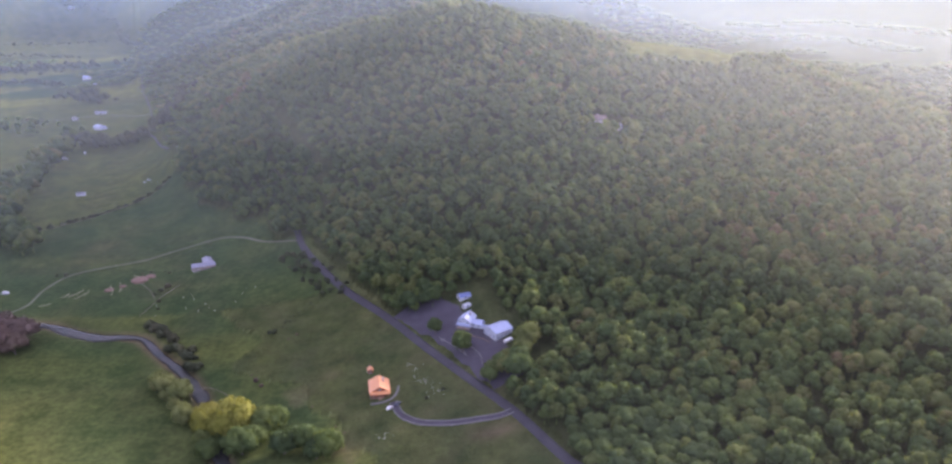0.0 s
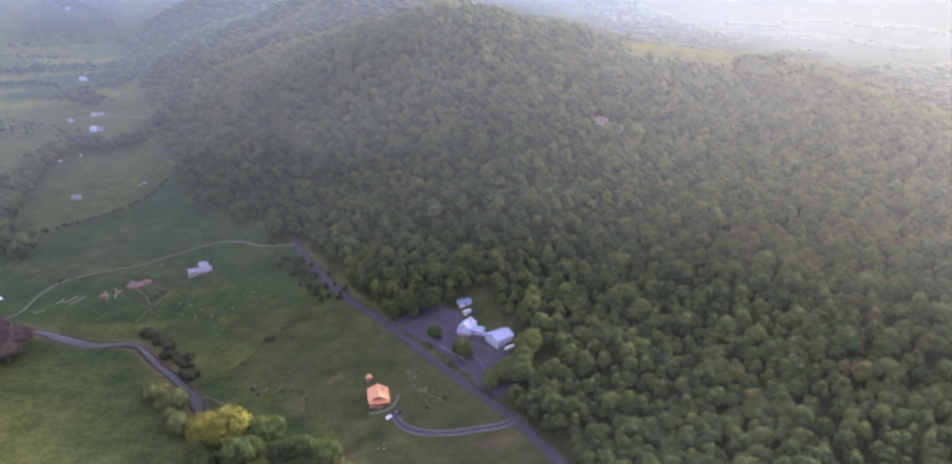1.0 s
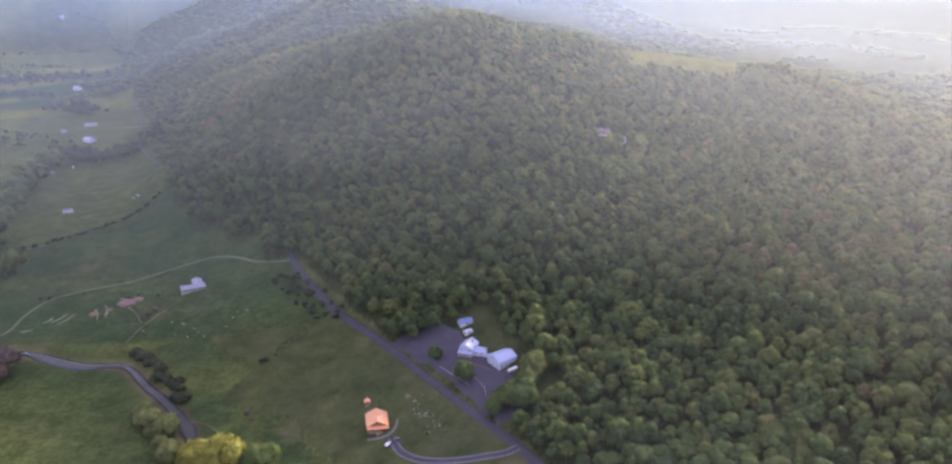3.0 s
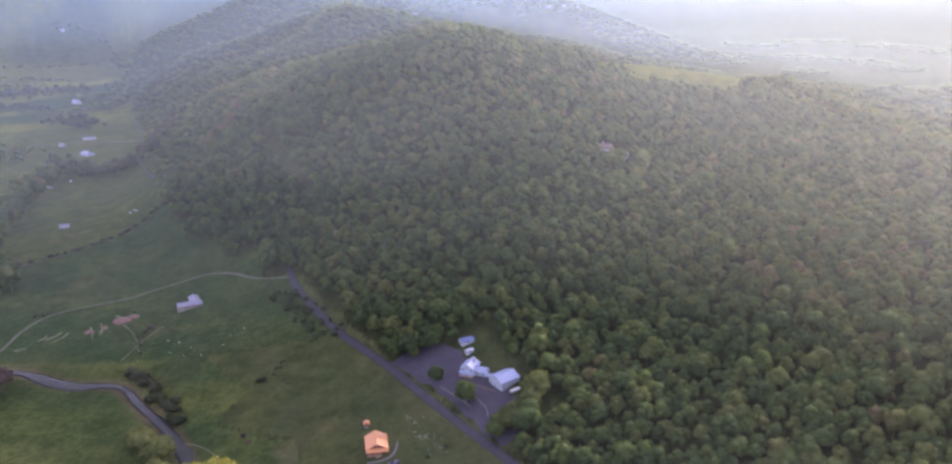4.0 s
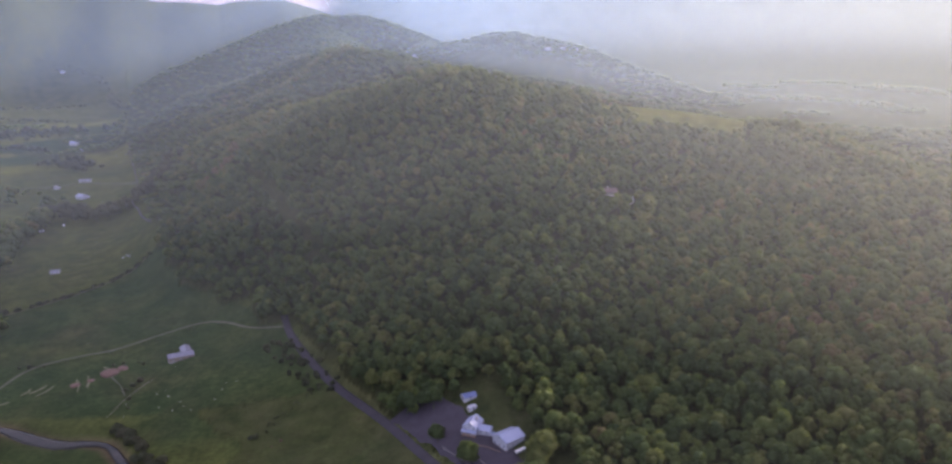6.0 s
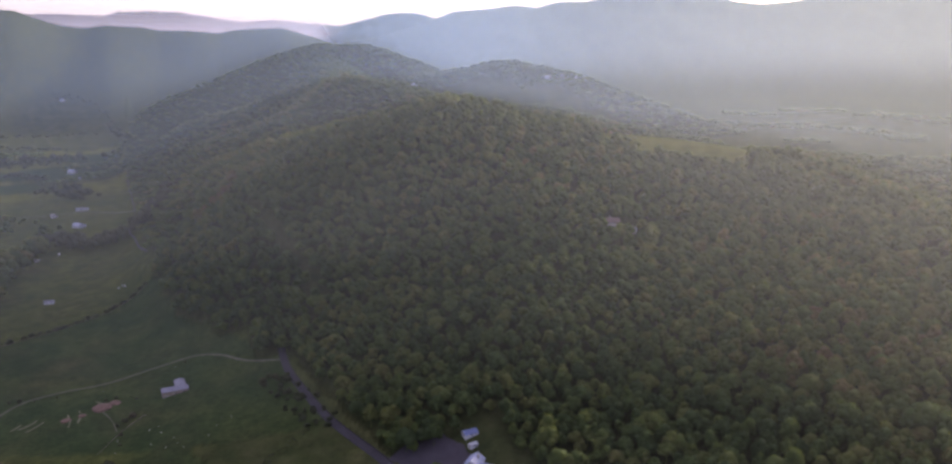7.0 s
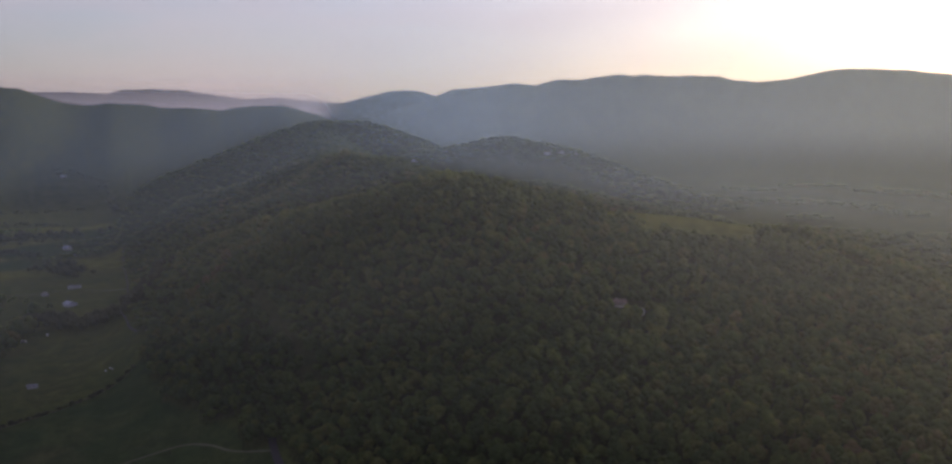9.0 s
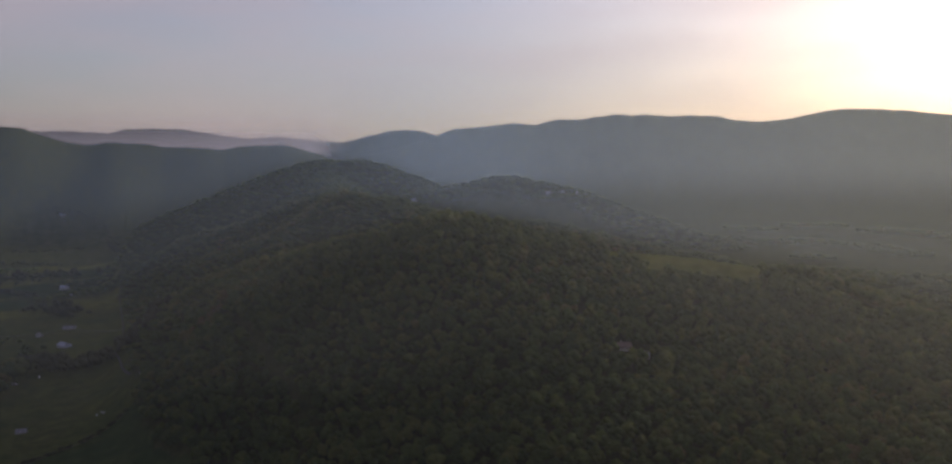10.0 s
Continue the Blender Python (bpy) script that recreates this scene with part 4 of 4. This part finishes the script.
# ---- vehicles ----
def car(x, y, turn, paint, label, long=4.5, tall=1.5, van=False):
    t = empty("car", pose(x, y, level(x, y) + 0.36, 0, 0, turn), label, "car")
    w = 0.88
    if van:
        o = [(-long / 2, 0.35), (long / 2, 0.35), (long / 2, 0.9), (long / 2 - 0.9, 1.05), (long / 2 - 1.5, tall + 0.25), (-long / 2, tall + 0.25)]
    else:
        o = [(-long / 2, 0.35), (long / 2, 0.35), (long / 2, 0.8), (long / 2 - 1.2, 0.95), (long / 2 - 1.9, tall), (-long / 2 + 0.9, tall), (-long / 2 + 0.2, 0.98), (-long / 2, 0.9)]
    bm = add_prism(shape(), o, -w, w)
    bmesh.ops.bevel(bm, geom=list(bm.edges), offset=0.07, segments=1, affect="EDGES")
    body = part("body", bm, paint, t)
    for sgn in (-1, 1):
        part("side_window", add_box(shape(), -long / 2 + 0.9, long / 2 - 1.9, min(sgn * (w + 0.004), sgn * (w + 0.02)), max(sgn * (w + 0.004), sgn * (w + 0.02)), 0.98, tall - 0.12), GLASS, body)
        part("headlight", add_box(shape(), long / 2 + 0.004, long / 2 + 0.04, sgn * 0.62 - 0.14, sgn * 0.62 + 0.14, 0.58, 0.74), GLASS, body)
    for sx in (-1, 1):
        for sy in (-1, 1):
            cx, cy = sx * (long / 2 - 0.85), sy * (w - 0.05)
            wheel = part("wheel", add_tube(shape(), [(cx, cy - 0.11, 0.33), (cx, cy + 0.11, 0.33)], [0.33, 0.33], 12), RUBBER, t)
            part("rim", add_tube(shape(), [(cx, cy - 0.125, 0.33), (cx, cy + 0.125, 0.33)], [0.19, 0.19], 10), CONCRETE, wheel)
    return t


car(-51.5, 410, 60, PAINT_WHITE, "white car parked by the log cabin")
car(-47.0, 413, 60, PAINT_DARK, "dark blue car parked by the log cabin", 4.8)
car(20.0, 457.0, 35, PAINT_WHITE, "white van parked beside the white hall", 4.4, 1.6, True)
car(22.6, 458.6, 35, PAINT_WHITE, "white pickup-sized car beside the white hall", 5.0, 1.6)
car(-392, 604, 20, PAINT_WHITE, "pale farm vehicle standing in pasture", 5.0, 1.8, True)


# ---- fences, stones, earth ----
def fence(points, label, spacing=2.6, tall=1.2, mat=PLANKS, rails=2):
    c = curved(points, spacing)
    m0 = pose(c[0, 0], c[0, 1], level(*c[0]))
    t = empty("fence", m0, label, "fence")
    inv = m0.inverted()
    top = [inv @ Vector((x, y, level(x, y))) for x, y in c]
    for p in top:
        part("post", add_box(shape(), p.x - 0.08, p.x + 0.08, p.y - 0.08, p.y + 0.08, p.z - 0.4, p.z + tall + 0.1), mat, t)
    for a, b in zip(top[:-1], top[1:]):
        for k in range(rails):
            z = tall * (k + 1) / rails - 0.1
            part("rail", add_tube(shape(), [a + Vector((0, 0, z)), b + Vector((0, 0, z))], [0.07, 0.07], 4), mat, t)
    return t


fence(((-24, 470), (-14, 459), (-6, 449)), "pale wooden rail fence beside the road", mat=STONE)
fence(((-3, 456), (3, 446), (4, 437)), "pale wooden rail fence at the edge of the yard", mat=STONE)
fence(((-11, 469), (-1, 466), (9, 459)), "low wooden fence in front of the farmhouse", mat=DECK)
fence(((-178, 452), (-160, 440), (-146, 424)), "weathered pasture fence by the creek")
fence(((-448, 758), (-412, 801), (-376, 858), (-360, 890)), "weathered pasture fence along the hedgerow", 5.0)
fence(((-262, 560), (-258, 590), (-250, 612)), "weathered pasture fence near the barn", 4.0)


def stone(x, y, size, seed, label, group, mat=STONE, squash=0.6, name="boulder", category="stone"):
    r = np.random.RandomState(seed)
    b = bmesh.new()
    bmesh.ops.create_icosphere(b, subdivisions=2, radius=1.0)
    for v in b.verts:
        v.co *= 1 + 0.22 * noise.noise(v.co * 1.6 + Vector((seed, 0, 0))) + r.uniform(-0.05, 0.05)
        v.co.z *= squash
    b.transform(Matrix.Scale(size, 4))
    ob = part(name, b, mat)
    ob.matrix_world = pose(x, y, level(x, y) + size * squash * 0.25, 0, 0, seed * 31 % 360)
    return tagged(ob, label, category, group)


rs = random.Random(11)
for k in range(60):
    u = k / 59.0
    stone(-42 + 20 * u + rs.uniform(-4, 4), 450 - 34 * u + rs.uniform(-5, 5), rs.uniform(0.12, 0.36), 400 + k, "pale limestone boulder lying in the grass", "boulders in the cabin meadow")
for k in range(14):
    stone(rs.uniform(-275, -180), rs.uniform(560, 600), rs.uniform(0.25, 0.6), 440 + k, "small pale stone in pasture", "stones in the pasture")
for k in range(8):
    stone(-52 + rs.uniform(-5, 5), 386 + rs.uniform(-4, 3), rs.uniform(0.2, 0.5), 460 + k, "grey stone in a loose heap by the driveway", "stones by the driveway")
for k, (mx_, my_, ms) in enumerate(((-290, 629, 7.5), (-283, 636, 4.5), (-309, 611, 4.0), (-300, 618, 3.0))):
    stone(mx_, my_, ms, 480 + k, "low heap of bare reddish earth in pasture", "earth heaps", EARTH, 0.22, "earth_heap", "earth heap")
for k, (a, b) in enumerate((((-337, 598), (-331, 612)), ((-330, 594), (-325, 610)), ((-342, 596), (-340, 606)), ((-312, 620), (-302, 600)), ((-306, 626), (-298, 606)), ((-345, 585), (-352, 580)), ((-300, 640), (-286, 630)))):
    ribbon("wheel_rut", (a, ((a[0] + b[0]) / 2 + 1.5, (a[1] + b[1]) / 2), b), 0.8, STRAW, "pale worn rut in the pasture", "rut", 0.32, ragged=0.5, across=2)
ribbon("wheel_rut", ((-262, 590), (-272, 606), (-286, 622)), 0.8, TRACK, "pale worn rut in the pasture", "rut", 0.32, ragged=0.5, across=2)
ribbon("valley_road", ((-392, 985), (-425, 1040), (-460, 1110), (-500, 1190), (-548, 1325), (-690, 1640), (-784, 1880)), 1.5, ASPHALT, "country road running on along the foot of the ridge", "road", 0.5)
ribbon("farm_lane", ((-552, 1335), (-610, 1372), (-665, 1385), (-706, 1362), (-780, 1340)), 2.4, TRACK, "pale farm lane to the stable", "track", 0.5)


# ---- free-standing trees and shrubs ----
def grow(places, makes, size, label_group):
    """Copies of a few trees at the given places."""
    r = random.Random(len(places) * 7 + int(abs(places[0][0])))
    for k, (x, y) in enumerate(places):
        f = size * r.uniform(0.75, 1.25)
        m = pose(x, y, level(x, y) - 0.1, 0, 0, r.uniform(0, 360)) @ Matrix.Diagonal((f, f, f * r.uniform(0.85, 1.1), 1))
        if k < len(makes):
            makes[k].matrix_world = m
        else:
            copy_thing(makes[k % len(makes)], m)


def spread(line, n, wide, seed):
    r = random.Random(seed)
    c = curved(line, 1.0)
    out = []
    for k in range(n):
        p = c[min(int((k + r.random()) / n * len(c)), len(c) - 1)]
        out.append((p[0] + r.uniform(-wide, wide), p[1] + r.uniform(-wide, wide)))
    return out


def stand(n, mat, label, group, seed, lobes=8, leaves=200, slim=1.0, category="tree", base=3.2):
    return [tree(0, 0, 1.0, mat, label, seed + k, group, lobes, leaves, slim, category, base) for k in range(n)]


grow([(-164, 404), (-158, 402), (-152, 400), (-145, 398), (-140, 396), (-161, 410)], stand(3, LIGHT_LEAVES, "pale yellow-green willow on the creek bank", "creek willows", 520, 12, 420, 1.25, base=1.4), 1.55, "")
grow([(-178, 416), (-186, 424), (-194, 436), (-200, 444), (-206, 452), (-186, 436), (-176, 410)], stand(3, SUNLIT_AND_WILLOW_LEAVES, "light green willow leaning over the creek", "young creek willows", 525, 10, 320, 1.1, base=1.6), 1.3, "")
grow([(-157, 386), (-147, 387), (-137, 385), (-126, 384), (-150, 377), (-131, 377), (-122, 397), (-118, 399), (-101, 382), (-95, 379), (-88, 378), (-82, 372), (-88, 370), (-107, 376)], stand(3, LEAVES, "dull green tree beside the creek", "creek trees", 530, 11, 340, 1.15, base=1.6), 1.5, "")
grow(spread(((-246, 540), (-230, 522), (-205, 494), (-190, 476)), 24, 5, 3), stand(3, DARK_LEAVES, "dark shrubby tree on the creek bank", "creek bank shrubs", 540, 8, 200, 1.1, "shrub", 0.9), 0.82, "")
grow([(-333, 506), (-326, 499), (-341, 514), (-337, 497), (-347, 505), (-330, 512)], stand(2, RED_LEAVES, "brown bare-twigged tree at the creek", "brown creek trees", 550, 9, 320, 1.2), 1.5, "")
grow(spread(((-448, 761), (-412, 805), (-376, 862), (-360, 894)), 40, 2.5, 4), stand(3, DARK_LEAVES, "dark hedgerow shrub along a pasture fence", "hedgerow shrubs", 560, 6, 110, 1.1, "shrub", 1.0), 0.68, "")
px, py = np.array(spread(((-425, 690), (-470, 745), (-500, 800), (-545, 905), (-575, 1040), (-590, 1110)), 80, 15, 5)).T
forest("valley_tree_line", px, py, NEAR, "leafy trees in the valley tree line", 2.1, 71, LEAVES)
px, py = np.array(spread(((-600, 1120), (-560, 1140), (-520, 1124), (-470, 1140), (-400, 1080)), 90, 20, 6)).T
forest("pasture_edge_trees", px, py, NEAR, "dark leafy trees at the pasture's edge", 1.7, 71, DARK_LEAVES)
grow(spread(((-147, 514), (-134, 540), (-121, 554), (-111, 564)), 26, 3.0, 7), stand(2, DARK_LEAVES, "dark shrub in a short hedge", "short hedge", 590, 6, 110, 1.1, "shrub", 0.6), 0.4, "")
grow(spread(((-160, 640), (-146, 620), (-131, 597), (-121, 575), (-108, 558)), 60, 10, 8), stand(4, DARK_LEAVES, "dark brownish tree between road and pasture", "roadside thicket", 600, 7, 150, 1.0, "tree", 1.2), 0.62, "")
grow([(-262, 604), (-259, 611), (-265, 598), (-257, 584), (-252, 571), (-268, 640), (-274, 645), (-293, 642), (-286, 645)], stand(2, DARK_LEAVES, "dark shrub standing in pasture", "pasture shrubs", 610, 6, 110, 1.1, "shrub", 1.0), 0.5, "")
grow([(-138, 446), (-143, 452), (-133, 503), (-128, 508), (-69, 456), (-148, 460), (-100, 420), (-82, 398), (-76, 392)], stand(2, RED_LEAVES, "small reddish bush in rough grass", "reddish bushes", 620, 6, 140, 1.0, "shrub", 1.2), 0.5, "")
grow([(10, 426), (15, 430), (21, 434), (8, 420), (19, 424), (27, 430), (29, 440), (33, 449), (24, 421)], stand(3, LEAVES, "tall leafy tree between yard and road", "trees below the yard", 690, 9, 260, 1.1), 1.25, "")
grow([(-27, 476), (-10.5, 455), (-8.5, 452)], stand(2, LEAVES, "round green tree beside the road by the yard", "yard trees", 630, 9, 300, 1.05), 1.1, "")
grow([(-30, 414), (-20, 420), (-12, 412), (-5, 405), (-24, 404), (-16, 400), (2, 400), (-34, 432), (-48, 382), (-58, 378), (-66, 372), (-40, 376)], stand(2, DARK_LEAVES, "low shrub in the rough cabin meadow", "meadow shrubs", 640, 6, 120, 1.1, "shrub", 0.8), 0.34, "")
px, py = np.array(spread(((-700, 1500), (-760, 1550), (-800, 1570), (-770, 1600)), 60, 26, 9)).T
forest("valley_clump", px, py, NEAR, "dark trees in a clump on the valley floor", 1.3, 71, DARK_LEAVES)
px, py = np.array(spread(((-1250, 1830), (-1130, 1900), (-1050, 1980), (-960, 2040)), 150, 70, 10)).T
forest("distant_valley_wood", px, py, NEAR, "dark trees in a distant valley wood", 1.5, 71, DARK_LEAVES)
px, py = np.array(spread(((-1100, 1300), (-900, 1280), (-760, 1290), (-640, 1200)), 70, 40, 12)).T
forest("scattered_valley_trees", px, py, NEAR, "leafy trees scattered along the valley", 1.2, 71, LEAVES)
grow(spread(((-370, 640), (-330, 652), (-290, 672), (-262, 690), (-230, 704)), 22, 3, 13), stand(2, DARK_LEAVES, "small shrub beside the farm track", "track shrubs", 680, 6, 90, 1.1, "shrub", 0.8), 0.42, "")


# row of shrubs added for the dark line of the undercut far bank
grow(spread(((-368, 561), (-349, 555), (-327, 552), (-300, 541), (-279, 533), (-262, 534)), 40, 1.0, 14), stand(2, DARK_LEAVES, "low dark shrub drawing the dark line of the creek's far bank", "creek edge shrubs", 700, 5, 70, 1.1, "shrub", 0.5), 0.22, "")
rows = []
for k, line in enumerate((((-1620, 2140), (-1350, 2230), (-1080, 2210)), ((-1900, 2560), (-1500, 2500), (-1200, 2620)), ((-1500, 2900), (-1250, 2800), (-1050, 2480)), ((-1100, 1650), (-1000, 1760), (-890, 1700)), ((-1180, 1480), (-1060, 1440), (-960, 1500)))):
    rows += spread(line, 60, 16, 20 + k)
px, py = np.array(rows).T
forest("valley_hedgerows", px, py, MID, "dark rows of trees between fields down the valley", 1.2, 72, DARK_LEAVES)


# ---- bales and far vehicles in the upper pasture ----
def bale(x, y, label, group):
    z = level(x, y)
    b = empty("hay_bale", pose(x, y, z, 0, 0, x * 13 % 180), label, "hay bale", group)
    part("roll", add_tube(shape(), [(0, -0.7, 0.72), (0, -0.66, 0.72), (0, 0.66, 0.72), (0, 0.7, 0.72)], [0.66, 0.75, 0.75, 0.66], 14), WHITE, b)
    part("strap", add_tube(shape(), [(0, -0.2, 0.72), (0, 0.2, 0.72)], [0.757, 0.757], 14), CONCRETE, b)


for bx, by in ((-402, 922), (-399, 926), (-394, 921), (-371, 960), (-367, 966)):
    bale(bx, by, "white-wrapped round hay bale at the pasture's edge", "hay bales")
car(-571, 1068, 20, PAINT_WHITE, "pale truck standing under the trees", 6.0, 2.2, True)
car(-556, 1096, 120, PAINT_WHITE, "pale trailer standing under the trees", 6.0, 2.4, True)
